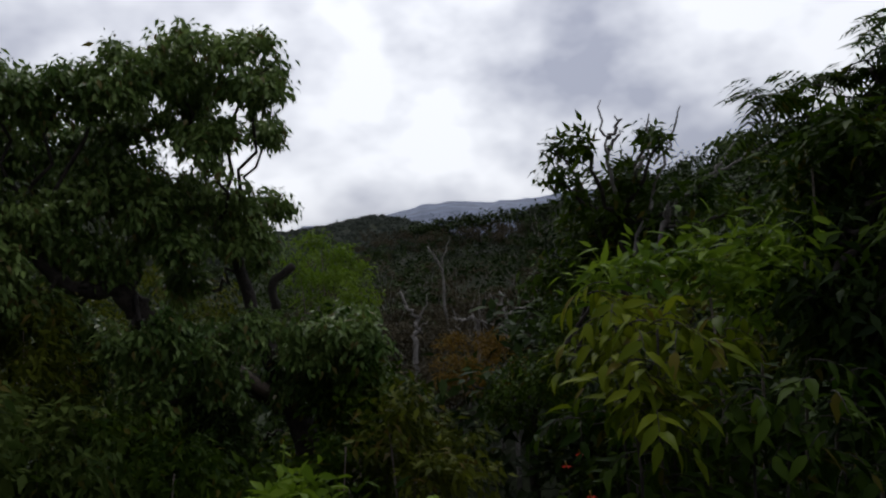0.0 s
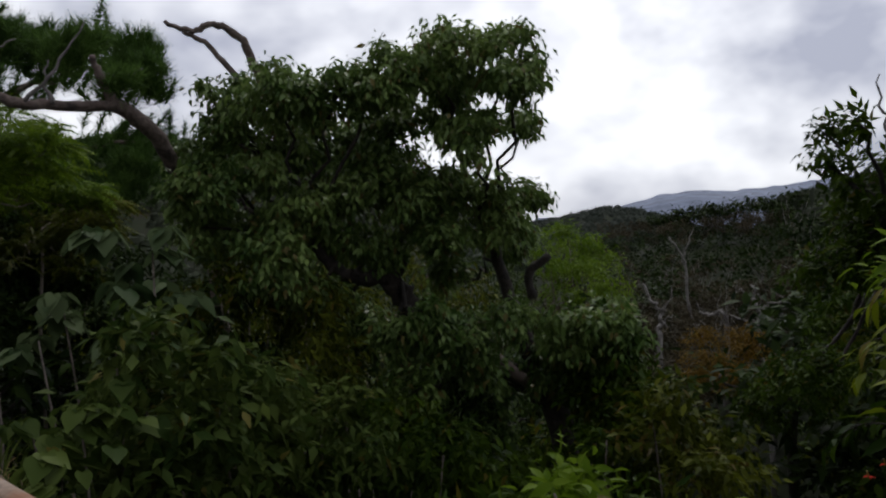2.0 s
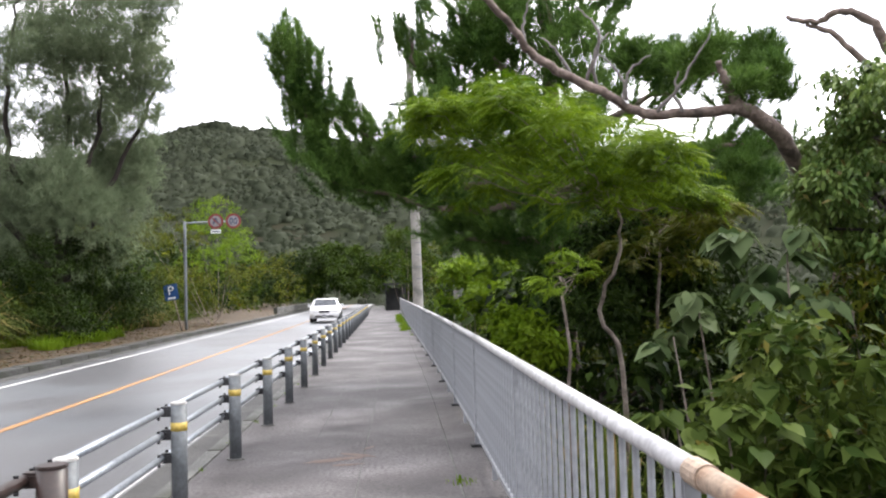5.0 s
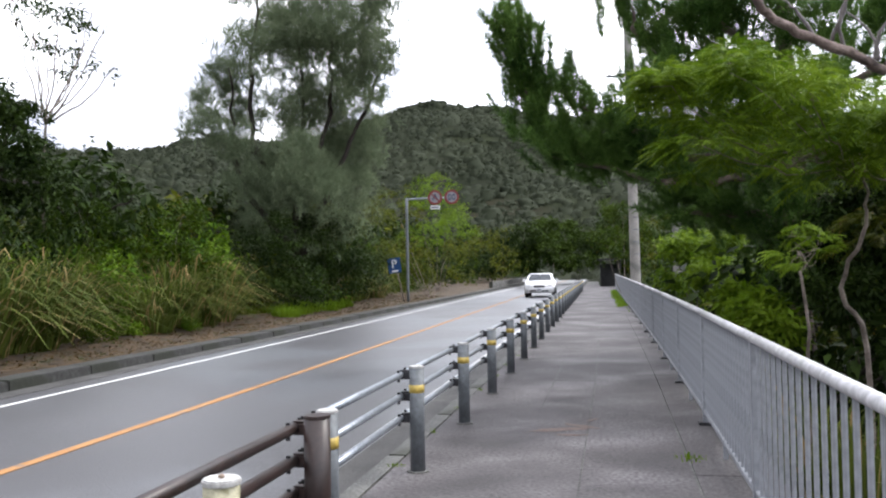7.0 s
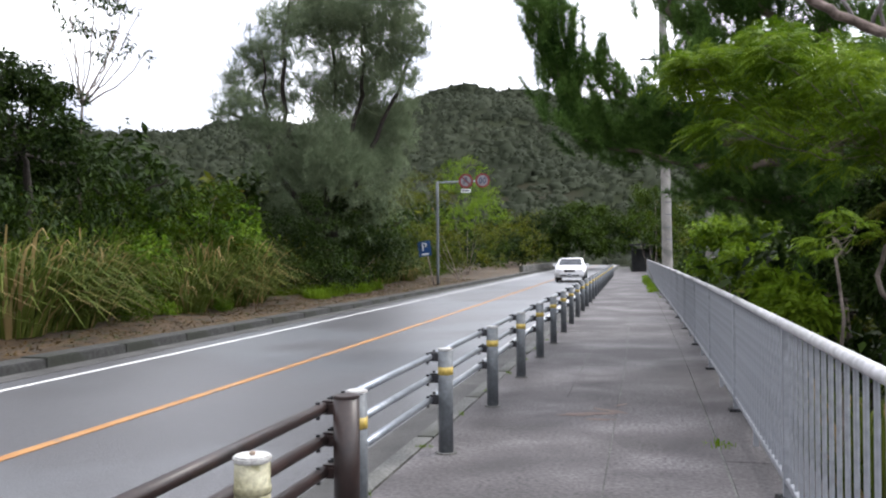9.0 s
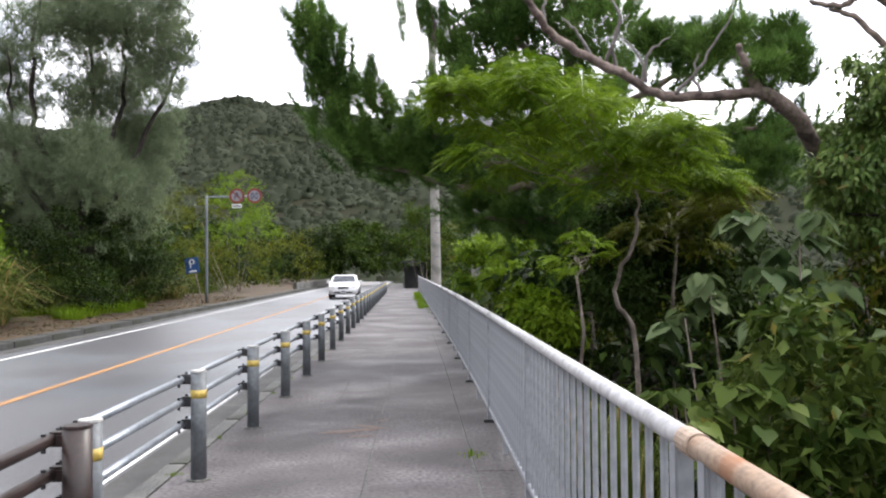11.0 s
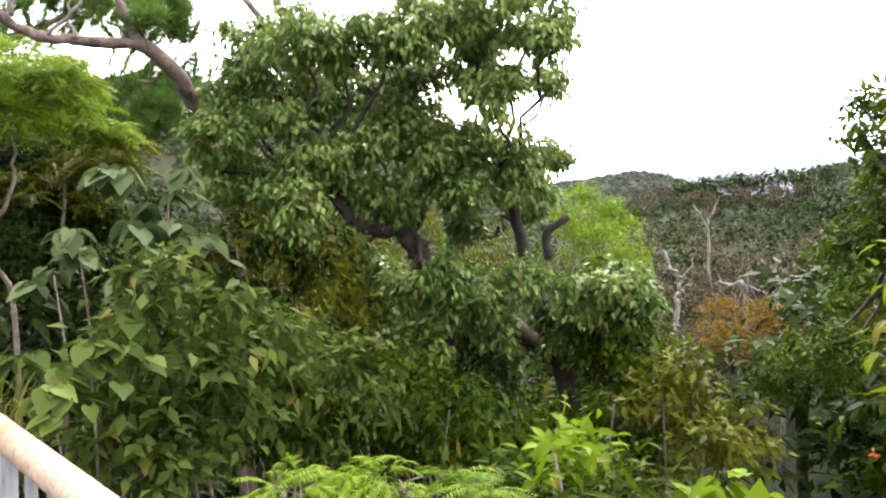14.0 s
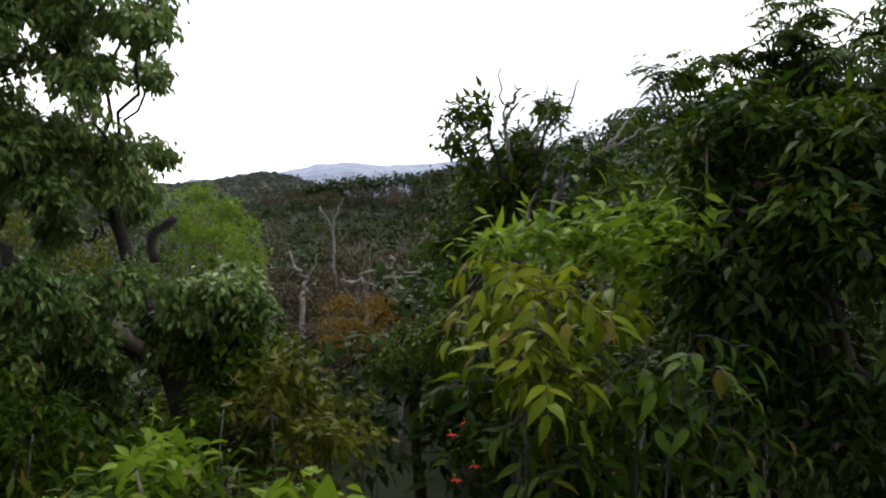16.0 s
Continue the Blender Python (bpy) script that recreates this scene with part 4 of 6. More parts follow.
# the crooked broad-leaved tree that overhangs the slope
def build_main_tree():
    base = (6.92, 4.74, -4.2)
    t = root("broadleaf_tree", base, "crooked dark-barked tree with a broad crown of glossy drooping leaves", "tree")
    a, b = (6.82, 4.91, -0.3), (6.43, 5.17, 0.32)
    v, f = branch([base, a, b, (6.04, 5.46, 0.64), (5.66, 5.69, 1.02), (5.46, 5.74, 1.28)], 0.14, 0.1, 0.02, 12)
    child("trunk", mesh_of("trunk", v, f, M_BARK, True), t, "leaning dark trunk")
    v, f = branch([(5.53, 5.74, 1.16), (5.4, 5.79, 1.39), (5.1, 5.88, 1.41), (4.83, 5.94, 1.56), (4.59, 6.08, 1.95)], 0.12, 0.04, 0.015, 10)
    child("bough", mesh_of("bough", v, f, M_BARK, True), t, "thick black bough")
    v, f = branch([(6.66, 5.03, 0.06), (6.56, 5.09, 0.59), (6.53, 5.17, 0.99), (6.43, 5.29, 1.48), (6.24, 5.31, 2.08)], 0.1, 0.05, 0.015, 10)
    child("bough", mesh_of("bough", v, f, M_BARK, True), t, "lichen-grey upright bough")
    v, f = branch([(6.47, 4.98, 0.26), (6.28, 5.06, 0.42), (6.12, 5.17, 0.58)], 0.06, 0.07, 0.005, 12)
    child("sawn_stump", mesh_of("sawn_stump", v, f, M_CUT, True), t, "sawn-off grey limb stump")
    v, f = branch([(6.73, 5.12, 1.1), (6.72, 5.13, 1.36), (6.87, 4.97, 1.54)], 0.05, 0.042, 0.004, 10)
    child("stub", mesh_of("stub", v, f, M_BARK, True), t, "short broken dark stub")
    crown = [(5.59, 5.18, 3.52, 0.35), (5.95, 4.66, 3.48, 0.32), (5.06, 5.17, 3.3, 0.31), (6.07, 5.61, 3.17, 0.35), (5.84, 4.29, 3.15, 0.2), (4.7, 5.47, 3.14, 0.27), (4.31, 5.73, 3.12, 0.33), (4.25, 6.63, 3.2, 0.3), (4.21, 6.31, 2.69, 0.39), (4.94, 6.31, 2.75, 0.41), (4.13, 6.99, 2.72, 0.25), (5.51, 5.83, 2.74, 0.38), (5.61, 4.72, 2.69, 0.25), (6.7, 5.14, 2.91, 0.18), (4.55, 6.05, 2.16, 0.34), (5.12, 5.77, 2.22, 0.32), (6.7, 5.04, 2.21, 0.15), (5.75, 5.32, 2.26, 0.28), (6.16, 5.12, 2.16, 0.24), (3.74, 6.34, 2.29, 0.24), (3.94, 6.59, 2.0, 0.27), (4.25, 6.54, 1.96, 0.28)]
    crown += [(6.15, 5.49, 0.83, 0.2), (5.84, 5.66, 0.5, 0.23), (5.03, 5.32, 0.86, 0.18), (6.28, 5.47, 0.01, 0.25), (5.29, 6.41, 1.02, 0.26), (4.55, 6.04, 1.33, 0.27), (6.07, 5.73, 1.4, 0.2), (5.17, 5.82, 1.8, 0.29), (5.77, 5.62, 1.91, 0.28), (5.12, 6.43, 1.82, 0.27), (6.23, 5.06, 1.84, 0.2), (4.1, 5.83, 1.63, 0.26), (5.41, 5.43, 2.21, 0.27), (6.75, 5.11, 0.45, 0.18), (5.95, 5.36, 0.4, 0.17), (5.12, 5.12, 0.4, 0.21), (5.5, 4.93, 0.78, 0.22), (5.75, 4.95, 0.5, 0.2), (5.2, 5.0, 1.05, 0.2), (6.0, 4.75, 0.95, 0.18)]
    crown = [(x, y, z, 1.13 * r) for x, y, z, r in crown]
    starts = [(5.46, 5.74, 1.33), (6.43, 5.29, 1.48), (4.59, 6.08, 1.95), (5.1, 5.88, 1.41), (6.29, 5.28, 1.91), (4.83, 5.94, 1.56), (6.53, 5.17, 0.99), (6.04, 5.46, 0.64)]
    pieces = limbs_from(starts, crown, 0.026, 0.05)
    each("limb", pieces, M_BARK, t)
    v, f = foliage(crown, 7600, 9, 0.094, 0.04, hang=0.75, inner=0.3, squash=0.85, spread=0.7)
    child("crown", mesh_of("crown", v, f, L_MAIN), t, "glossy mid-green drooping leaves")
    low = [(6.9, 5.56, 1.8, 0.26), (6.38, 4.31, 0.81, 0.27), (7.55, 4.81, 0.89, 0.22), (6.74, 4.96, 0.44, 0.35), (6.81, 4.47, 0.56, 0.4), (6.13, 5.48, 0.74, 0.26), (6.73, 3.97, 0.8, 0.2), (5.59, 5.19, 1.78, 0.2), (5.73, 5.82, 0.66, 0.29)]
    v, f = foliage(low, 1700, 9, 0.096, 0.04, hang=0.7, inner=0.3, spread=0.7)
    child("lower_crown", mesh_of("lower_crown", v, f, L_MAIN), t)


# the dead-armed pine behind it
def build_old_pine():
    base = (4.55, 7.42, -3.26)
    t = root("old_pine", base, "old pine with bare crooked boughs and dark needle tufts", "tree")
    v, f = branch([base, (4.27, 7.26, 1.96), (3.78, 6.99, 2.61), (3.38, 6.67, 2.94), (3.02, 6.57, 3.11)], 0.09, 0.068, 0.01, 12)
    child("trunk", mesh_of("trunk", v, f, M_BARK_PINE, True), t)
    v, f = branch([(3.07, 6.56, 3.07), (2.67, 6.6, 3.05), (2.24, 6.63, 3.05), (1.92, 6.58, 3.2), (1.51, 6.52, 3.39), (1.2, 6.42, 3.56), (1.01, 6.28, 3.77), (0.75, 6.13, 3.97)], 0.05, 0.028, 0.006, 12)
    child("bough", mesh_of("bough", v, f, M_BARK_PINE, True), t, "long bare pinkish-grey bough")
    v, f = branch([(3.05, 6.56, 3.1), (2.93, 6.51, 3.29), (2.85, 6.44, 3.46)], 0.05, 0.025, 0.006, 8)
    child("stub", mesh_of("stub", v, f, M_BARK_PINE, True), t)
    twigs = []
    for pts in ([(2.04, 6.66, 3.16), (2.11, 6.58, 3.43), (2.27, 6.5, 3.54)], [(2.34, 6.6, 3.05), (2.55, 6.47, 3.32), (2.75, 6.3, 3.7)], [(1.84, 6.69, 3.28), (1.79, 6.62, 3.57), (1.92, 6.54, 3.76)], [(1.64, 6.71, 3.38), (1.49, 6.67, 3.62), (1.34, 6.66, 3.76)], [(2.09, 6.65, 3.18), (2.04, 6.61, 3.38), (1.83, 6.61, 3.6)], [(2.54, 6.54, 3.05), (2.48, 6.52, 3.22), (2.5, 6.47, 3.39)], [(1.74, 6.7, 3.33), (1.83, 6.56, 3.76), (1.63, 6.53, 3.99)], [(1.17, 6.5, 3.65), (1.15, 6.45, 3.83), (1.21, 6.39, 4.01)], [(2.94, 6.55, 3.35), (3.13, 6.48, 3.3), (3.27, 6.4, 3.39)]):
        twigs.append(branch(pts, 0.02, 0.006, 0.008, 6))
    each("twig", twigs, M_DEAD, t, "pale dead twig")
    dead = [branch([(5.21, 6.89, 2.46), (4.96, 6.94, 3.12), (4.69, 6.96, 3.72), (4.54, 6.97, 3.98), (4.3, 7.07, 4.09), (4.12, 7.18, 4.03), (3.88, 7.27, 4.12)], 0.06, 0.022, 0.008, 8), branch([(4.77, 7.02, 3.31), (4.47, 7.1, 3.68), (4.24, 7.16, 3.92), (4.04, 7.22, 4.02)], 0.04, 0.02, 0.008, 8), branch([(5.19, 6.82, 2.99), (5.0, 6.85, 3.41), (4.97, 6.82, 3.63)], 0.05, 0.015, 0.006, 8)]
    each("dead_bough", dead, M_BARK_PINE, t, "reddish dead bough")
    blobs = [(2.67, 7.62, 3.74, 0.27), (2.77, 6.85, 3.58, 0.22), (3.57, 7.36, 3.69, 0.25), (3.48, 6.73, 3.37, 0.22), (3.08, 6.64, 3.22, 0.21), (2.3, 7.16, 3.69, 0.17), (3.0, 6.83, 3.7, 0.16), (3.53, 7.11, 3.72, 0.18)]
    p, w = shell_points(blobs, 430, 0.2, 0.95, 26)
    v, f = tufts(p, unit(w * 0.5 + np.array((0, 0, 0.8))), 44, 0.16, 0.009, 0.7)
    child("needles", mesh_of("needles", v, f, L_NEEDLE), t, "dark green needle tufts")


def pine_shoots(paths, per, spread, length, needles=56):
    """Bottle-brush shoots along the outer part of each bough."""
    pts, ways = [], []
    for path in paths:
        c = curvy(path, 8, 0.0)
        d = unit(np.gradient(c, axis=0))
        for _ in range(per):
            k = rng.integers(len(c) // 4, len(c))
            q = c[k] + rng.normal(0, spread, 3) * (1, 1, 0.8)
            w = unit(d[k] * 0.7 + rng.normal(0, 0.42, 3) + np.array((0, 0, 0.75)))
            pts.append(q)
            ways.append(w)
            for s in (0.55, 1.1, 1.65, 2.2):
                pts.append(q + w * length * s)
                ways.append(w)
    return tufts(np.array(pts), np.array(ways), needles, length, 0.014, 0.95)


def build_big_pine():
    base = (3.09, 14.49, -2.42)
    t = root("pine_tree", base, "large dark green pine reaching out over the railing", "tree")
    top = (2.58, 13.26, 6.99)
    v, f = branch([base, (2.87, 14.19, 3.65), top], 0.24, 0.1, 0.03, 12)
    child("trunk", mesh_of("trunk", v, f, M_BARK_PINE, True), t)
    boughs = [[(2.81, 13.94, 3.31), (1.49, 14.13, 3.36), (-0.01, 14.19, 3.41), (-1.0, 14.13, 3.62), (-1.41, 13.98, 4.3), (-1.57, 13.78, 5.15), (-1.73, 13.62, 5.65)], [(2.81, 13.93, 3.41), (1.59, 14.08, 3.66), (0.2, 14.12, 3.9), (-0.58, 14.04, 4.3), (-0.86, 13.95, 4.68)], [(2.72, 13.79, 3.0), (1.16, 14.0, 2.96), (-0.21, 14.01, 3.24), (-1.18, 13.93, 3.5)], [(2.76, 14.04, 4.13), (1.82, 14.1, 4.56), (0.93, 14.08, 4.98), (0.44, 13.98, 5.47), (0.26, 13.83, 6.03)], [(2.71, 13.91, 4.81), (1.93, 13.88, 5.42), (1.34, 13.78, 6.0), (0.95, 13.63, 6.55)], [(2.74, 13.96, 5.43), (2.25, 13.85, 6.11), (1.85, 13.71, 6.67)], [(2.86, 14.03, 4.03), (3.95, 13.68, 4.54), (4.85, 13.32, 4.93), (5.52, 13.02, 5.13)], [(2.89, 14.33, 3.36), (4.2, 14.01, 3.49), (5.38, 13.57, 3.79), (6.31, 13.17, 3.9)], [(2.8, 14.01, 2.62), (3.89, 13.77, 2.57), (4.8, 13.49, 2.62), (5.58, 13.17, 2.96)], [(2.8, 14.03, 2.42), (1.76, 14.19, 2.36), (0.97, 14.25, 2.48)], [(2.77, 13.99, 6.04), (3.44, 13.75, 6.36), (4.08, 13.48, 6.66)]]
    each("bough", [branch(b, 0.08, 0.025, 0.03, 7, 4) for b in boughs], M_BARK_PINE, t)
    v, f = pine_shoots([boughs[0], boughs[0], *boughs[:3]], 66, 0.22, 0.18, 40)
    child("needles", mesh_of("needles", v, f, L_NEEDLE), t, "dense upturned needle shoots")
    v, f = pine_shoots(boughs[3:], 48, 0.26, 0.18, 40)
    child("needles", mesh_of("needles", v, f, L_NEEDLE), t, "dense upturned needle shoots")
    blobs = [(1.52, 15.33, 4.28, 0.98), (0.39, 14.16, 3.65, 0.6), (-0.09, 13.69, 3.93, 0.33), (-0.76, 15.38, 3.9, 0.41), (2.02, 13.99, 4.64, 0.91), (1.33, 15.18, 5.67, 0.77), (2.47, 13.42, 3.25, 1.06), (1.88, 15.02, 2.93, 0.96), (2.87, 13.26, 4.47, 0.88), (5.79, 13.38, 3.66, 0.72), (5.9, 13.0, 3.12, 0.5), (5.15, 14.5, 3.01, 0.75), (4.15, 15.1, 2.89, 0.99), (2.14, 14.51, 6.22, 0.75), (2.94, 14.01, 2.22, 0.8), (4.15, 14.06, 1.99, 0.82), (2.79, 13.41, 1.43, 0.67), (0.59, 13.35, 4.53, 0.67), (0.89, 14.81, 5.9, 0.65), (1.49, 13.24, 6.02, 0.69), (2.44, 14.3, 6.98, 0.86), (2.96, 13.0, 5.74, 0.78), (3.75, 14.36, 5.41, 0.75), (3.95, 13.78, 3.76, 0.81)]
    p, w = shell_points(blobs, 4800, 0.3, 0.85, 22)
    v, f = tufts(p, unit(w * 0.5 + np.array((0, 0, 0.8))), 32, 0.2, 0.012, 0.8)
    child("needles", mesh_of("needles", v, f, L_NEEDLE), t, "dark inner needle tufts")


def feather_tree(name, base, trunk_pts, blobs, count, label, leaf=L_FEATHER, length=0.3, leaflet=0.085, pairs=9, r0=0.05, bark=M_BARK_PALE, droop=0.42):
    t = root(name, base, label, "tree")
    child("trunk", mesh_of("trunk", *branch([base, *trunk_pts], r0, r0 * 0.4, 0.02, 9), bark, True), t, "thin pale trunk")
    each("limb", limbs_to(trunk_pts[-1], blobs, r0 * 0.32, 0.05), bark, t)
    per = 13
    p, w = spray_points(blobs, max(2, round(count / len(blobs) / per)), per, 0.8, 0.3)
    v, f = fronds(p, w, pairs, length, leaflet, droop)
    child("fronds", mesh_of("fronds", v, f, leaf), t, "fine feathery fronds")
    return t


build_main_tree()
build_old_pine()
build_big_pine()
feather_tree("feathery_tree", (2.72, 9.33, -2.1), [(2.66, 9.42, 0.58), (2.43, 9.42, 1.25), (2.69, 9.35, 1.97), (2.66, 9.33, 2.45)], [(1.28, 8.6, 3.6, 0.39), (1.99, 9.88, 3.79, 0.41), (0.83, 10.01, 3.63, 0.51), (0.46, 8.88, 3.47, 0.23), (1.37, 10.04, 3.45, 0.59), (2.01, 8.56, 3.2, 0.45), (2.89, 9.72, 3.28, 0.44), (3.0, 8.39, 2.88, 0.29), (0.92, 8.85, 2.85, 0.45), (1.86, 10.07, 2.95, 0.59), (2.25, 8.56, 2.7, 0.51), (3.25, 9.71, 2.78, 0.37), (1.38, 9.93, 4.06, 0.26), (3.67, 9.58, 2.62, 0.26)], 2500, "light green feathery tree with a thin crooked pale trunk", r0=0.036)
feather_tree("feathery_sapling", (1.56, 7.09, -0.98), [(1.56, 7.14, 1.25), (1.55, 7.15, 1.62)], [(1.39, 6.68, 1.74, 0.19), (1.81, 7.66, 1.73, 0.17), (1.5, 6.76, 1.56, 0.15)], 80, "small feathery sapling behind the railing", length=0.19, leaflet=0.06, r0=0.02)
feather_tree("feathery_tree", (3.66, 11.26, -2.78), [(3.72, 11.25, 1.78), (3.85, 11.18, 2.37)], [(3.86, 11.78, 2.41, 0.44), (4.07, 10.55, 2.16, 0.36), (3.33, 10.61, 1.93, 0.39), (4.31, 11.84, 1.7, 0.44), (4.19, 10.18, 2.45, 0.31), (4.15, 11.55, 2.56, 0.35)], 700, "olive feathery tree on the slope", leaf=L_OLIVE, r0=0.03)
# low feathery plants just below the railing
for spot in ([(1.86, 1.9, 0.49, 0.11), (2.07, 1.9, 0.46, 0.11), (1.92, 2.15, 0.37, 0.12)], [(2.25, 1.66, 0.53, 0.11), (2.54, 1.75, 0.39, 0.12), (2.18, 1.7, 0.45, 0.13)], [(2.55, 1.59, 0.36, 0.1), (2.16, 1.9, 0.33, 0.14), (2.18, 1.44, 0.44, 0.12)]):
    x, y, z, r = spot[0]
    feather_tree("feathery_seedling", (x, y, height(x, y)), [(x, y, (height(x, y) + z) / 2), (x, y, z - 0.05)], spot, 70, "low bright green feathery plant below the railing", leaf=L_FEATHER, length=0.24, leaflet=0.05, pairs=13, r0=0.012)


def sprayed(name, label, leaf, blobs, leaves, wood=(), bark=M_BARK_PALE):
    """A shrub with stems from the slope, given its leaves and twigs."""
    c = np.array(blobs)
    x, y = float(c[:, 0].mean()), float(c[:, 1].mean())
    base = (x, y, height(x, y))
    t = root(name, base, label, "shrub")
    each("stem", [branch([np.array(base) + rng.normal(0, 0.08, 3) * (1, 1, 0), np.array((bx, by, bz - 0.6 * r)) * 0.5 + np.array(base) * 0.5, (bx, by, bz)], 0.018, 0.006, 0.012, 6, 4) for bx, by, bz, r in blobs[:4]], bark, t)
    if wood:
        child("twigwork", mesh_of("twigwork", *joined(wood), bark, True), t, "thin arching twigs")
    child("leaves", mesh_of("leaves", *leaves, leaf), t)
    return t


def bush(t_name, label, leaf, d, blobs, **more):
    """A shrub whose stems stand on the slope below its crown."""
    c = np.array(blobs)
    x, y = float(c[:, 0].mean()), float(c[:, 1].mean())
    return shrub(t_name, (x, y, height(x, y)), blobs, leaf, label, **more)


# shrubs on the slope
# dark leaf colour gives these the shade of the trees above
for k in range(16):
    plant_low = ((3.4 + 3.2 * ((k * 0.618) % 1), 8.5 + 0.9 * k), (6.5 + 4.0 * ((k * 0.618) % 1), 1.0 + 0.8 * k))[k % 2]
    x, y = plant_low
    z = height(x, y)
    bush("undergrowth_shrub", "undergrowth shrub on the slope, leaf colour darkened for shade", L_DARK, 0, [(x, y, z + 0.6, 0.8), (x + 0.6, y + 0.3, z + 0.9, 0.7), (x - 0.5, y + 0.5, z + 1.1, 0.7), (x + 0.1, y - 0.5, z + 0.5, 0.8)], twigs=150, leaves=8, length=0.15, width=0.05, hang=0.4)
HEARTS = [(2.05, 5.52, 1.14, 0.26), (2.26, 4.64, 1.29, 0.23), (2.09, 5.08, 1.36, 0.16), (2.58, 4.74, 1.75, 0.2), (2.32, 4.72, 1.79, 0.16), (2.89, 5.14, 1.5, 0.26), (2.38, 4.62, 1.13, 0.23)]
sprayed("broad_leaved_shrub", "shrub with broad heart-shaped pale-backed leaves", L_PALE, HEARTS, heart_leaves(HEARTS, 3, 7, 0.19))
HEARTS = [(1.64, 4.27, 0.7, 0.21), (1.71, 3.64, 0.73, 0.22), (2.15, 4.07, 0.52, 0.25), (1.99, 3.83, 0.8, 0.2), (1.56, 3.6, 0.57, 0.22), (2.19, 3.99, 0.29, 0.21)]
sprayed("broad_leaved_shrub", "shrub with broad heart-shaped green leaves close to the railing", L_BIG, HEARTS, heart_leaves(HEARTS, 5, 7, 0.15))
bush("olive_shrub", "tall olive-green shrub with pointed leaves", L_OLIVE, 0, [(3.72, 6.08, 1.38, 0.39), (4.37, 6.42, 0.92, 0.45), (3.97, 6.83, 0.81, 0.4), (4.47, 5.88, 1.15, 0.37), (4.37, 6.68, 1.58, 0.34), (4.31, 5.41, 0.79, 0.35), (3.34, 6.0, 1.2, 0.25)], twigs=420, leaves=8, length=0.13, width=0.035, hang=0.6)
bush("undergrowth_shrub", "mid-green shrub of pointed leaves on the slope", L_BIG, 0, [(3.05, 4.72, 0.44, 0.34), (3.78, 5.13, 0.4, 0.37), (3.25, 5.3, -0.02, 0.37), (3.59, 4.63, 0.12, 0.39), (3.96, 4.45, 0.32, 0.39), (3.29, 4.63, 0.75, 0.29)], twigs=420, leaves=8, length=0.12, width=0.04, hang=0.5)
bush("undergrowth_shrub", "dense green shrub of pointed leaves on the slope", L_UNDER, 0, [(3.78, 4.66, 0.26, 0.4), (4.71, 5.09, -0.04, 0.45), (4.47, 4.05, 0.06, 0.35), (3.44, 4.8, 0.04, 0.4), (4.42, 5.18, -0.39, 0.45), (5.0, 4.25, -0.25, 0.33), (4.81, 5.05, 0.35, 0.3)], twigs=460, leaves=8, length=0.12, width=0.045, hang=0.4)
bush("undergrowth_shrub", "leafy shrub below the railing", L_BIG, 0, [(2.29, 4.51, 0.72, 0.31), (2.33, 3.97, 0.57, 0.32), (2.01, 3.94, 0.38, 0.31), (2.61, 4.16, 0.3, 0.3), (2.13, 3.81, 0.13, 0.28), (2.98, 4.3, 0.65, 0.31), (2.56, 3.87, 1.01, 0.21), (2.11, 3.98, 1.16, 0.21)], twigs=420, leaves=7, length=0.13, width=0.06, hang=0.5)
bush("undergrowth_shrub", "dark green shrub under the crooked tree, tone deepened for shade", L_DARK, 0, [(4.22, 6.5, 1.07, 0.5), (3.53, 6.14, 1.26, 0.41), (4.72, 6.56, 0.54, 0.52), (4.79, 5.68, 0.81, 0.37), (3.81, 6.26, 0.45, 0.43), (5.73, 5.2, 0.11, 0.38), (4.57, 5.93, 0.18, 0.43)], twigs=420, leaves=8, length=0.12, width=0.04, hang=0.5)
bush("fresh_green_shrub", "bright yellow-green tree behind the crooked trunk", L_BRIGHT, 0, [(10.65, 7.87, 1.68, 0.45), (9.4, 7.23, 1.59, 0.32), (11.23, 7.88, 1.41, 0.37), (10.04, 6.61, 1.09, 0.29), (10.18, 7.37, 1.16, 0.43)], twigs=420, leaves=9, length=0.12, width=0.025, hang=0.4)
bush("olive_shrub", "yellow-green thicket seen under the black bough", L_OLIVE, 0, [(6.43, 8.6, 1.11, 0.53), (7.83, 9.57, 0.7, 0.6), (6.59, 10.34, 0.91, 0.6), (8.59, 8.89, 1.53, 0.51), (7.94, 8.38, 0.9, 0.56), (6.67, 8.56, 1.4, 0.38), (8.79, 8.37, 1.11, 0.42)], twigs=460, leaves=8, length=0.14, width=0.035, hang=0.5)
bush("variegated_shrub", "shrub of yellow-tipped pointed leaves", L_OLIVE, 0, [(5.88, 3.13, 0.23, 0.23), (6.41, 3.22, -0.0, 0.3), (6.36, 3.6, -0.2, 0.26), (5.92, 2.79, -0.18, 0.27), (6.77, 3.12, -0.1, 0.26), (6.06, 3.1, 0.3, 0.19), (6.63, 2.92, -0.34, 0.25), (6.38, 3.56, -0.55, 0.26)], twigs=300, leaves=8, length=0.12, width=0.045, hang=0.4)
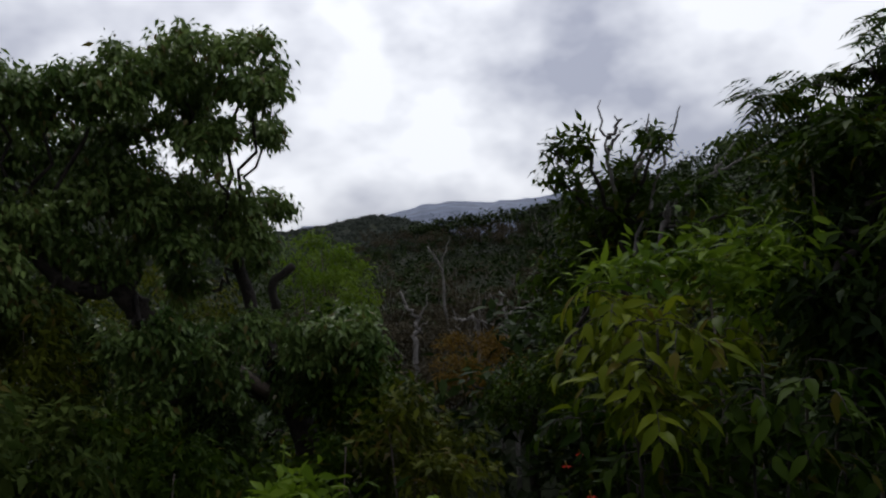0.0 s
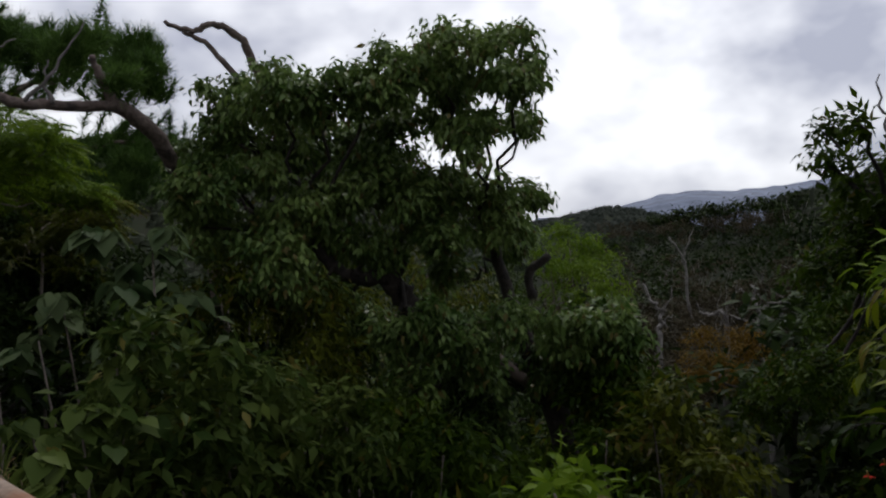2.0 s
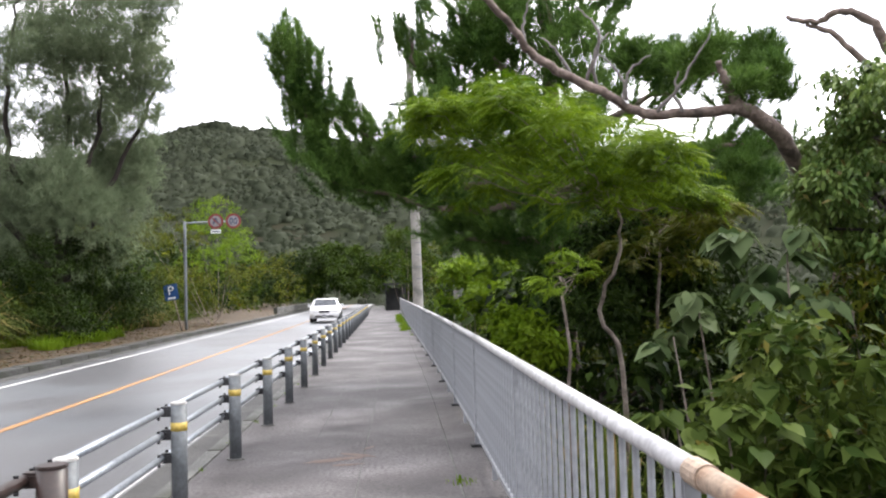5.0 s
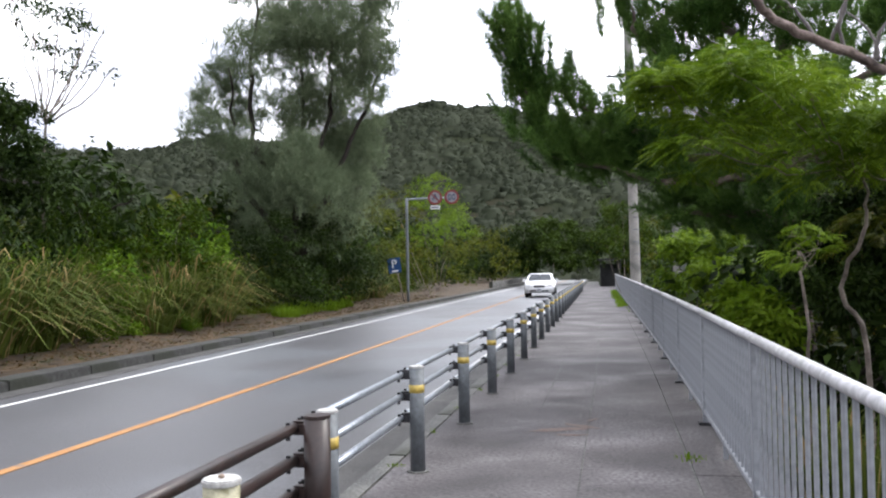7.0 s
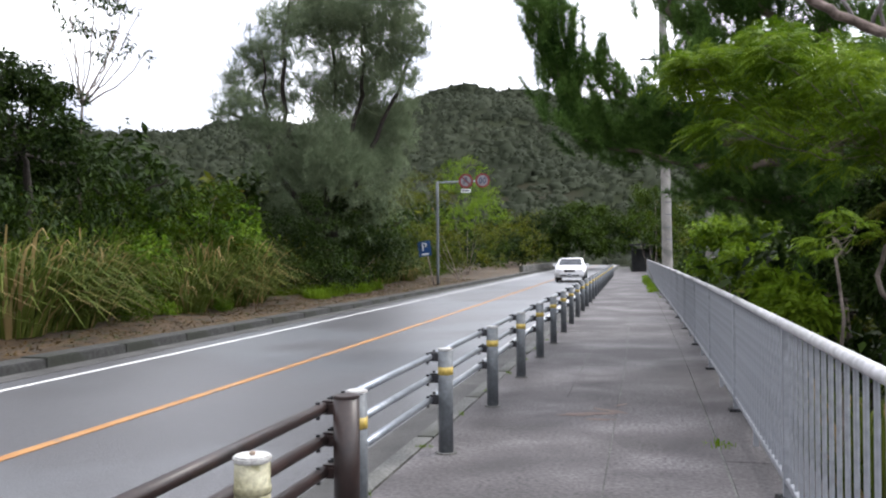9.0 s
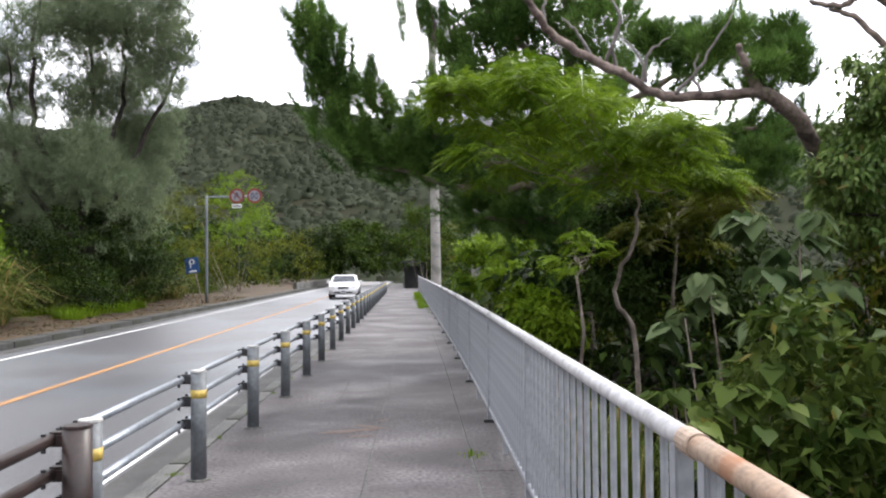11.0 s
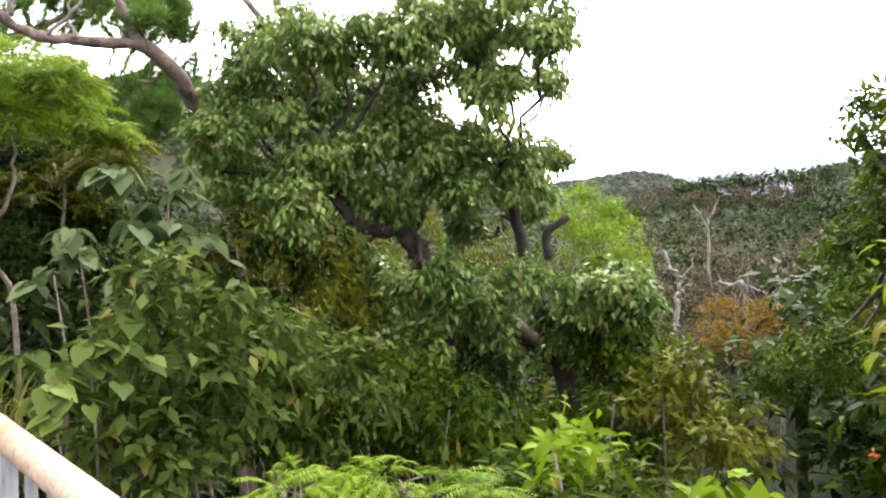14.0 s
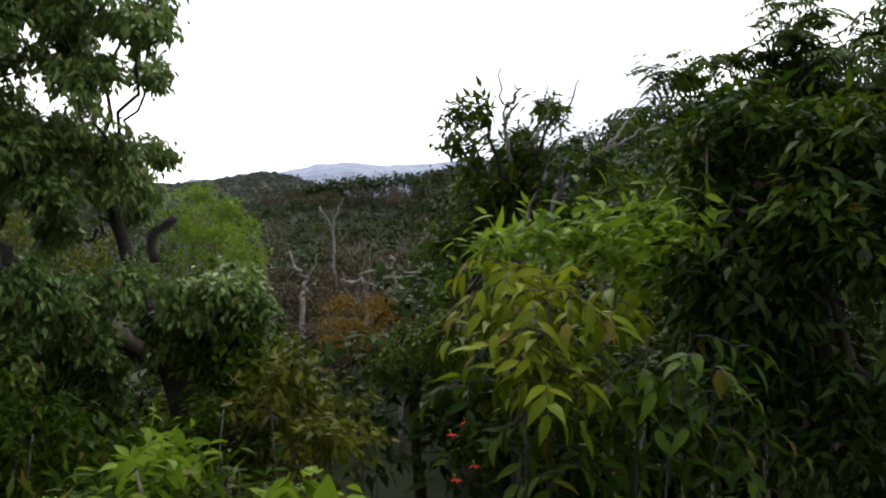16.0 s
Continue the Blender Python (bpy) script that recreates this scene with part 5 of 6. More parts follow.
# darker green leaf on both glossy shrubs, also standing for shade under the tree
bush("glossy_shrub", "rounded dark green glossy shrub beside the crooked trunk, toned down for shade", L_UNDER, 0, [(7.16, 4.99, 0.87, 0.25), (6.71, 4.25, 0.77, 0.22), (7.13, 5.13, 0.54, 0.3), (6.71, 4.19, 0.53, 0.33), (6.78, 4.53, 0.16, 0.34), (7.15, 5.09, -0.37, 0.37), (6.67, 4.03, 0.17, 0.27), (7.76, 4.49, 0.16, 0.28)], twigs=620, leaves=8, length=0.11, width=0.045, hang=0.4)
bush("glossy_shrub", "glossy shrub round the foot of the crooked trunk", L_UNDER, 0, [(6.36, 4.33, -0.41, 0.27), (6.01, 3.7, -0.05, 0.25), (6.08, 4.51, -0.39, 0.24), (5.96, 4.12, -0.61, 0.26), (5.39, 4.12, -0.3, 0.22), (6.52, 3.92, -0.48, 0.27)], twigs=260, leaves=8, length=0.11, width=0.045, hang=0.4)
bush("fresh_green_sapling", "bright green sapling just below the railing", L_BRIGHT, 0, [(3.66, 2.11, 0.36, 0.1), (3.22, 1.82, 0.42, 0.08), (3.73, 2.04, 0.28, 0.09), (3.46, 1.94, 0.3, 0.1)], twigs=34, leaves=6, length=0.13, width=0.05, big=True, hang=-0.2, inner=0.2)
bush("pale_leaved_plant", "pale broad-leaved plant at the foot of the railing", L_BRIGHT, 0, [(2.83, 0.64, 0.58, 0.06), (3.23, 0.76, 0.42, 0.08), (2.93, 0.79, 0.49, 0.05)], twigs=9, leaves=5, length=0.11, width=0.08, big=True, hang=0.2, inner=0.1)
bush("fern_bush", "low green bush under the railing", L_UNDER, 0, [(3.66, 2.51, -0.02, 0.2), (3.61, 1.77, 0.15, 0.17), (3.17, 2.25, 0.1, 0.18), (3.67, 1.57, 0.16, 0.17)], twigs=120, leaves=8, length=0.13, width=0.03, hang=0.0)

# leaf mass added in the black gap, coloured dark as if deeply shaded
bush("undergrowth_shrub", "dense thicket under the pine, its shade put into the leaf colour", L_DARK, 0, [(4.2, 11.6, 1.2, 0.7), (4.9, 12.6, 1.9, 0.8), (3.7, 12.7, 1.6, 0.7), (3.0, 11.7, 1.1, 0.55), (5.4, 11.3, 0.7, 0.8), (4.4, 12.4, 2.6, 0.6), (3.3, 12.2, 2.2, 0.6), (2.6, 12.6, 1.6, 0.5)], twigs=1900, leaves=8, length=0.16, width=0.05, hang=0.4)

# drooping-leaved shrub close by
ARCHES = [(4.55, 0.6, 1.2, 0.16), (4.38, 0.32, 1.11, 0.16), (4.71, 0.35, 0.84, 0.18), (4.25, 0.43, 0.93, 0.13), (4.85, 0.15, 0.98, 0.18), (4.64, 0.76, 0.98, 0.09), (4.19, 0.3, 0.79, 0.13)]
sprayed("drooping_shrub", "yellow-green shrub with arching sprays of long leaves", L_DROOP, ARCHES, *arching_sprays(ARCHES, 15, 6, 0.24, 0.15, 0.052), M_BARK)
ARCHES = [(4.47, -0.08, 0.77, 0.19), (4.75, 0.22, 0.49, 0.23), (4.49, -0.23, 0.56, 0.19), (5.02, -0.39, 0.34, 0.17), (4.63, 0.48, 0.47, 0.16), (4.78, 0.83, 0.59, 0.13), (4.79, 0.02, 0.3, 0.21), (4.55, -0.38, 0.77, 0.17), (4.33, 0.24, 0.34, 0.17)]
sprayed("drooping_shrub", "green shrub with arching sprays of long leaves", L_UNDER, ARCHES, *arching_sprays(ARCHES, 15, 6, 0.24, 0.15, 0.052), M_BARK)
bush("laurel_shrub", "shrub with upright fans of bright oblong leaves", L_FEATHER, 0, [(5.58, 0.4, 1.41, 0.19), (6.38, 0.26, 1.43, 0.22), (5.68, -0.15, 1.47, 0.16), (5.49, 0.74, 1.31, 0.16), (6.34, 0.41, 1.2, 0.24), (5.68, -0.05, 1.24, 0.21), (6.43, -0.18, 1.31, 0.2), (5.97, 1.14, 1.25, 0.16)], twigs=170, leaves=7, length=0.17, width=0.05, big=True, hang=-0.1, inner=0.3, droop=0.35)
tree("dark_broadleaf_tree", (5.94, -0.91, -3.87), [(6.07, -0.82, 0.75), (6.02, -0.72, 1.36), (6.01, -0.63, 1.84)], 0.09, [(6.24, -0.41, 2.0, 0.27), (6.24, -0.13, 1.83, 0.21), (6.06, -0.72, 1.91, 0.3), (5.94, -0.96, 1.76, 0.33), (5.77, -0.36, 1.5, 0.28), (6.37, -0.74, 1.35, 0.39), (5.63, -1.08, 1.31, 0.31), (5.62, -0.5, 1.05, 0.31), (6.19, -0.91, 0.87, 0.38), (6.1, -0.15, 0.85, 0.23), (6.05, -0.66, 0.53, 0.34), (5.62, -1.08, 0.58, 0.31), (5.58, -0.41, 0.63, 0.24), (5.98, -1.25, 1.87, 0.33), (5.61, -0.74, 0.2, 0.32), (5.58, -0.23, 1.18, 0.21)], L_DARK, "dense dark green broad-leaved tree beside the railing", twigs=800, leaves=8, length=0.14, width=0.05, hang=0.5, inner=0.4)
bush("climbing_shrub", "mid-green shrub growing through the dark tree", L_UNDER, 0, [(6.02, -0.43, 2.12, 0.22), (6.02, -0.17, 1.93, 0.19), (5.85, -0.73, 1.99, 0.25), (6.15, -0.32, 1.61, 0.23), (5.58, -0.91, 1.5, 0.27), (5.97, -0.54, 1.19, 0.26), (6.13, -0.15, 1.36, 0.19), (5.94, -0.96, 1.98, 0.22), (6.1, -0.72, 0.67, 0.26), (5.74, -0.37, 0.9, 0.21)], twigs=330, leaves=8, length=0.13, width=0.045, hang=0.4)
feather_tree("pinnate_tree", (7.39, -0.98, -4.34), [(7.52, -0.85, 1.41), (7.34, -0.66, 2.54)], [(6.92, 0.24, 2.4, 0.18), (7.58, 0.01, 2.67, 0.19), (7.0, -0.38, 2.67, 0.2), (7.61, -0.57, 2.97, 0.19), (7.05, -0.22, 2.37, 0.2), (7.77, -0.64, 2.51, 0.29), (6.91, -0.96, 2.52, 0.26), (7.58, -1.07, 2.95, 0.24), (7.85, -0.47, 2.31, 0.3), (7.15, -1.18, 2.27, 0.27)], 420, "tree with bright pinnate leaves against the sky", leaf=L_UNDER, length=0.3, leaflet=0.14, pairs=6, r0=0.05, bark=M_BARK)


# mid-distance tree with bleached dead limbs
def build_dead_limb_tree():
    t = tree("open_crowned_tree", (13.63, 3.8, -5.52), [(13.63, 3.94, 1.06), (13.59, 4.06, 1.9)], 0.12, [(14.04, 5.23, 3.21, 0.3), (12.45, 4.03, 3.08, 0.24), (13.39, 4.99, 2.77, 0.24), (13.5, 4.73, 2.46, 0.33), (13.4, 3.94, 2.54, 0.37), (14.03, 3.62, 3.31, 0.23), (13.05, 3.06, 3.04, 0.14), (14.4, 4.05, 2.85, 0.25), (13.77, 4.33, 2.01, 0.57), (13.57, 3.47, 2.07, 0.42), (14.09, 4.94, 1.74, 0.45), (13.24, 2.63, 2.21, 0.35), (14.92, 2.41, 1.99, 0.4), (14.14, 4.28, 1.43, 0.63), (13.54, 3.08, 1.83, 0.37), (13.74, 4.75, 1.06, 0.48), (13.85, 5.44, 1.15, 0.4)], L_UNDER, "open-crowned tree with bleached dead limbs among the leaves", twigs=620, leaves=9, length=0.2, width=0.075, hang=0.3, inner=0.4)
    dead = [branch(p, 0.04, 0.01, 0.03, 7) for p in ([(13.02, 3.29, 1.17), (13.09, 3.08, 1.78), (13.14, 2.87, 2.13), (13.25, 2.45, 2.42), (13.35, 1.95, 2.7), (13.41, 1.55, 2.9)], [(13.09, 3.08, 1.78), (13.1, 2.99, 2.22), (13.12, 2.9, 2.39)], [(13.21, 2.62, 2.34), (13.27, 2.28, 2.63), (13.33, 1.86, 3.04)], [(13.31, 3.67, 1.35), (13.39, 3.41, 2.15), (13.43, 3.18, 2.68), (13.43, 2.95, 3.29), (13.42, 2.81, 3.63)], [(13.22, 3.87, 2.25), (13.14, 3.93, 2.97), (13.05, 3.99, 3.41), (13.0, 3.94, 3.84)], [(13.13, 3.93, 3.01), (13.16, 3.79, 3.23), (13.19, 3.66, 3.31)], [(13.31, 3.57, 2.6), (13.34, 3.34, 3.04), (13.29, 3.27, 3.56)], [(13.12, 3.87, 3.23), (13.14, 3.74, 3.45), (13.11, 3.77, 3.58)])]
    each("dead_limb", dead, M_DEAD, t, "bleached bare limb")


build_dead_limb_tree()
tree("round_headed_tree", (15.36, 4.52, -5.6), [(15.41, 4.64, 0.74), (15.36, 4.81, 1.43)], 0.12, [(16.99, 6.43, -0.15, 0.85), (15.01, 6.27, -0.84, 0.66), (17.11, 5.82, 0.34, 0.6), (16.31, 7.46, -1.56, 0.73), (14.76, 5.67, -0.78, 0.64)], L_UNDER, "dark round-headed tree on the valley side", twigs=700, leaves=8, length=0.16, width=0.06, hang=0.3)
# rusty shrub and bare trunks in the valley
bush("rust_brown_bush", "bush of rust-brown dying leaves", L_BROWN, 0, [(17.95, 10.03, -0.88, 0.56), (19.07, 9.88, -0.86, 0.58), (17.89, 8.59, -1.09, 0.47), (19.39, 10.43, -1.65, 0.6), (18.23, 10.54, -1.36, 0.43), (19.5, 8.98, -1.59, 0.36)], twigs=620, leaves=9, length=0.13, width=0.035, hang=0.2)
for base, pts in (((21.67, 13.88, -6.29), [[(21.67, 13.88, -1.46), (21.77, 13.87, -0.78), (21.82, 13.85, -0.35), (21.65, 14.14, 0.08), (21.57, 14.28, 0.52)], [(21.81, 13.85, -0.38), (21.99, 13.63, -0.07), (22.05, 13.59, 0.41)], [(21.77, 13.87, -0.78), (22.0, 13.57, -0.44)]]), ((24.01, 11.85, -6.36), [[(24.03, 11.86, -2.0), (24.05, 12.0, -1.29), (24.16, 11.97, -0.39), (24.09, 12.17, 0.3)], [(24.13, 11.99, -0.48), (23.99, 12.32, -0.02), (23.82, 12.63, 0.25)], [(24.16, 11.97, -0.39), (24.45, 11.44, -0.22)], [(24.06, 12.06, -0.84), (23.77, 12.62, -0.65), (23.61, 12.93, -0.37)]]), ((38.43, 23.22, -5.79), [[(38.32, 23.42, -0.11), (38.26, 23.57, 1.09), (37.92, 24.07, 2.14)], [(38.25, 23.57, 1.03), (38.49, 23.21, 1.98), (38.58, 23.04, 2.58)]]), ((26.12, 14.46, -6.32), [[(26.23, 14.29, -1.18), (26.0, 14.72, -0.77), (25.8, 15.06, -0.67)]])):
    t = root("dead_tree", base, "bare bleached dead tree standing in the valley thicket", "tree", "dead trees in the valley")
    first = pts[0]
    child("trunk", mesh_of("trunk", *branch([base, *first], 0.085, 0.035, 0.05, 8), M_DEAD, True), t)
    for q in pts[1:]:
        child("limb", mesh_of("limb", *branch(q, 0.04, 0.014, 0.05, 7), M_DEAD, True), t)


def bare_tree(tall):
    t = root("dead_tree", (0, 0, 0), "small bare bleached tree among the valley scrub", "tree", "dead trees in the valley")
    tip = (0.3, 0.1, tall * 0.62)
    child("trunk", mesh_of("trunk", *branch([(0, 0, 0), (0.12, -0.1, tall * 0.3), tip], 0.07, 0.04, 0.04, 7), M_DEAD, True), t)
    for k in range(7):
        a, h = 2.4 * k, tall * random.uniform(0.75, 1.05)
        w = tall * random.uniform(0.12, 0.26)
        mid = (tip[0] + 0.5 * w * math.cos(a), tip[1] + 0.5 * w * math.sin(a), tall * (0.62 + 0.02 * k))
        child("limb", mesh_of("limb", *branch([(0.15 + 0.02 * k, 0, tall * (0.35 + 0.04 * k)), mid, (tip[0] + w * math.cos(a + 0.4), tip[1] + w * math.sin(a + 0.4), h)], 0.03, 0.008, 0.05, 5), M_DEAD, True), t)
    return t


bare = bare_tree(5.2)
bare.matrix_basis = pose(33.0, 17.5, height(33.0, 17.5))
for k in range(22):
    a, r = radians(52 + 17 * ((k * 0.618) % 1)), 30 + 2.6 * k
    x, y = r * math.sin(a), r * math.cos(a)
    size = random.uniform(0.8, 1.25)
    copy_thing(bare, pose(x, y, height(x, y) - 0.2, random.uniform(-12, 12), random.uniform(-12, 12), 83 * k) @ Matrix.Diagonal((size, size, size, 1)))


# ---- repeated woodland trees ----
def wood_tree(name, leaf, label, tall=5.0, wide=2.2, flat_top=False, twigs=130, length=0.4, bark=M_BARK):
    lumps = []
    for k in range(9):
        a = 2.4 * k
        r = wide * (0.2 + 0.55 * random.random())
        z = tall * (0.82 if flat_top else 0.5 + 0.4 * random.random())
        lumps.append((r * math.cos(a), r * math.sin(a), z + random.uniform(-0.2, 0.3), wide * random.uniform(0.32, 0.5)))
    if not flat_top:
        lumps.append((0, 0, tall * 0.92, wide * 0.35))
        lumps += [(wide * 0.6 * math.cos(k), wide * 0.6 * math.sin(k), tall * 0.3, wide * 0.42) for k in (0.5, 2.5, 4.6)]
    return tree(name, (0, 0, -0.6), [(0.1, 0.05, tall * 0.35), (-0.05, 0.1, tall * 0.6)], 0.05 * tall ** 0.6, lumps, leaf, label, twigs=twigs, leaves=7, length=length, width=length * 0.42, hang=0.25, inner=0.4, squash=0.65 if not flat_top else 0.4, bark=bark, single=True, many=6)


WOODS = []
for leaf, name, label, tall, wide, flat_top in ((L_DARK, "woodland_tree", "dark green woodland tree on the slope", 5.0, 2.2, False), (L_UNDER, "woodland_tree", "mid-green rounded woodland tree on the slope", 4.6, 2.4, False), (L_GREY, "scrub_tree", "grey-brown thin-leaved scrub tree with pale bare stems", 4.8, 2.4, True), (L_OLIVE, "woodland_tree", "olive-green woodland tree with a rounded crown", 4.4, 2.2, False), (L_DARK, "flat_topped_tree", "dark flat-topped tree on the skyline", 5.2, 2.3, True)):
    fine = leaf is L_GREY and flat_top
    WOODS.append(wood_tree(name, leaf, label, tall, wide, flat_top, 300 if fine else 130, 0.19 if fine else 0.4, M_DEAD if leaf is L_GREY else M_BARK))
used = set()


def plant(kind, x, y, size=1.0, z=None, tall=1.0):
    m = pose(x, y, (height(x, y) if z is None else z) - 0.4, 0, 0, random.uniform(0, 360)) @ Matrix.Diagonal((size, size, size * tall, 1))
    if kind not in used:
        used.add(kind)
        WOODS[kind].matrix_basis = m
        return WOODS[kind]
    return copy_thing(WOODS[kind], m)


def far_trees(name, label, leaf, spots, lumps=7, twigs=34, leaves=6, low=1.6, flat_by=0.6, size_of=0.4):
    """Far trees too small to pick apart, joined into one mesh of leaf sprays. spots: x, y, z of the foot, size."""
    vs, fs, o = [], [], 0
    for x, y, z, size in spots:
        w = 1.7 * size
        blobs = [(x + w * random.uniform(-0.8, 0.8), y + w * random.uniform(-0.8, 0.8), z + size * random.uniform(low, 4.4), w * random.uniform(0.4, 0.7)) for _ in range(lumps)]
        v, f = foliage(blobs, twigs, leaves, size_of * size, size_of * 0.5 * size, hang=0.2, inner=0.3, squash=flat_by)
        vs.append(v)
        fs.append(f + o)
        o += len(v)
    tagged(new(name, mesh_of(name, np.concatenate(vs), np.concatenate(fs), leaf)), label, "woods", kind="stuff")


FAR = {"dark": [], "green": [], "grey": [], "olive": []}


def far_spot(tone, x, y, size, z=None):
    FAR[tone].append((x, y, height(x, y) if z is None else z, size))


# the valley below the railing
for k in range(520):
    r = 17 + 135 * (k / 520) ** 1.15
    deg = 36 + 66 * ((k * 0.618) % 1)
    a = radians(deg)
    x, y = r * math.sin(a) + random.uniform(-1.5, 1.5), r * math.cos(a) + random.uniform(-1.5, 1.5)
    if 57 < deg < 71 and r < 30:
        continue
    grey = 48 < deg < 71 and r > 25
    if r < 50:
        plant(random.choice((2, 2, 2, 0) if grey else (0, 1, 3, 0)), x, y, random.uniform(0.85, 1.15), tall=0.95)
    else:
        far_spot(random.choice(("grey", "grey", "dark", "dark") if grey else ("dark", "green", "dark")), x, y, random.uniform(0.9, 1.3) if r < 85 else random.uniform(0.65, 0.95))
for k in range(70):
    a, r = radians(52 + 22 * ((k * 0.618) % 1)), 92 + 0.5 * k
    far_spot("dark", r * math.sin(a), r * math.cos(a), random.uniform(0.6, 0.8))
for x, y, z in ([(98.44, 64.79, 5.27), (100.56, 61.56, 4.61), (102.49, 58.34, 4.89), (105.57, 52.68, 5.13), (107.05, 49.63, 5.72)]):
    plant(4, x, y, 1.35, z - 5.2, 0.9)
    for j in range(4):
        far_spot("grey", x * 0.95 + 3.2 * (j - 1.5), y * 0.95 - 3.2 * (j - 1.5), 1.2, z - 5.4)
for k in range(150):
    deg, r = 6 + 32 * ((k * 0.618) % 1), 17 + 95 * (k / 150) ** 1.3
    x, y = r * math.sin(radians(deg)), r * math.cos(radians(deg))
    if x < 3.6 + bend(y):
        continue
    if r < 34:
        plant(random.choice((0, 1, 3, 0)), x, y, random.uniform(0.8, 1.1))
    else:
        far_spot(random.choice(("dark", "green", "dark")), x, y, random.uniform(1.0, 1.4))
# slope that rises beyond the dark tree
for k in range(50):
    a, r = radians(66 + 32 * ((k * 0.618) % 1)), 20 + 42 * (k / 50)
    plant(random.choice((0, 1, 3, 0)), r * math.sin(a), r * math.cos(a), random.uniform(0.8, 1.2))
# thicket behind the railing further along; darkest leaf close by stands for pine shade
for k in range(34):
    y = 15 + 2.2 * k
    plant(0 if y < 26 else random.choice((0, 0, 1, 3)), 3.0 + bend(y) + 7 * ((k * 0.618) % 1), y, random.uniform(0.7, 1.05))
for k in range(16):
    plant(0, 2.9 + 3.4 * ((k * 0.618) % 1), 11.5 + 0.75 * k, random.uniform(0.55, 0.75))
for k in range(14):
    plant(random.choice((0, 0, 1)), 7 + 8 * ((k * 0.618) % 1), 12 + 1.7 * k, random.uniform(0.8, 1.1))
# woods across the road
for k in range(130):
    y = 4 + 1.25 * k + random.uniform(-1, 1)
    x = -14.6 - 13 * ((k * 0.618) % 1) ** 1.4 + bend(y)
    if y < 58:
        plant(random.choice((0, 0, 0, 0, 1, 3)), x, y, random.uniform(0.8, 1.1), 0.1)
    else:
        far_spot(random.choice(("dark", "green", "olive", "dark")), x, y, random.uniform(0.9, 1.4), 0.0)
for k in range(60):
    y = 60 + 2 * k
    far_spot(random.choice(("green", "dark", "olive")), -11.6 + bend(y) - 3 * random.random(), y, random.uniform(0.45, 0.8), -0.4)
# trees that close the road's far end
for k in range(150):
    a = radians(-16 + 26 * ((k * 0.618) % 1))
    r = 110 + 0.8 * k
    x, y = r * math.sin(a), r * math.cos(a)
    if -11.5 + bend(y) < x < 2.6 + bend(y) and r < 176:
        continue
    far_spot(random.choice(("dark", "green", "dark", "olive")), x, y, random.uniform(1.1, 1.9), 0.0)
far_trees("far_dark_trees", "dark evergreen trees in the middle distance", L_FAR_DARK, FAR["dark"])
far_trees("far_green_trees", "green broad-leaved trees in the middle distance", L_FAR_GREEN, FAR["green"])
far_trees("far_grey_scrub", "grey-brown scrub trees filling the valley", L_GREY, FAR["grey"], 5, 100, 6, 3.0, 0.4, 0.22)
far_trees("far_olive_trees", "olive-green trees along the bend of the road", L_OLIVE, FAR["olive"])


def bushy(leaf, label, tall=2.4, wide=1.7, twigs=330, length=0.17):
    lumps = [(wide * 0.6 * math.cos(2.4 * k), wide * 0.6 * math.sin(2.4 * k), tall * (0.15 + 0.75 * ((k * 0.618) % 1)), wide * random.uniform(0.38, 0.55)) for k in range(11)]
    return shrub("roadside_bush", (0, 0, 0), lumps, leaf, label, twigs=twigs, leaves=7, length=length, width=length * 0.4, hang=0.3, inner=0.45, stems=3)


BUSHES = [bushy(L_DARK, "dense dark green bush at the edge of the woods"), bushy(L_UNDER, "leafy green bush at the edge of the woods"), bushy(L_OLIVE, "yellowish-green bush at the edge of the woods", 2.0), bushy(L_LEAFY, "fresh green leafy bush among the tall grass", 2.2, 1.3)]
for k, b in enumerate(BUSHES):
    b.matrix_basis = pose(-13.4, 9 + 9 * k, 0.1)
for k in range(36):
    y = 7 + 1.45 * k
    copy_thing(BUSHES[0 if 24 < y < 42 else random.choice((0, 0, 1, 2))], pose(-13.0 - 2.6 * ((k * 0.618) % 1) + bend(y), y, 0.0, 0, 0, 47 * k) @ Matrix.Diagonal((1, 1, random.uniform(0.7, 1.5), 1)))
for k in range(14):
    y = 15 + 3.0 * k
    copy_thing(BUSHES[random.choice((1, 2, 1))], pose(2.6 + bend(y) + 1.2 * ((k * 0.618) % 1), y, height(2.6 + bend(y), y) - 0.2, 0, 0, 47 * k))


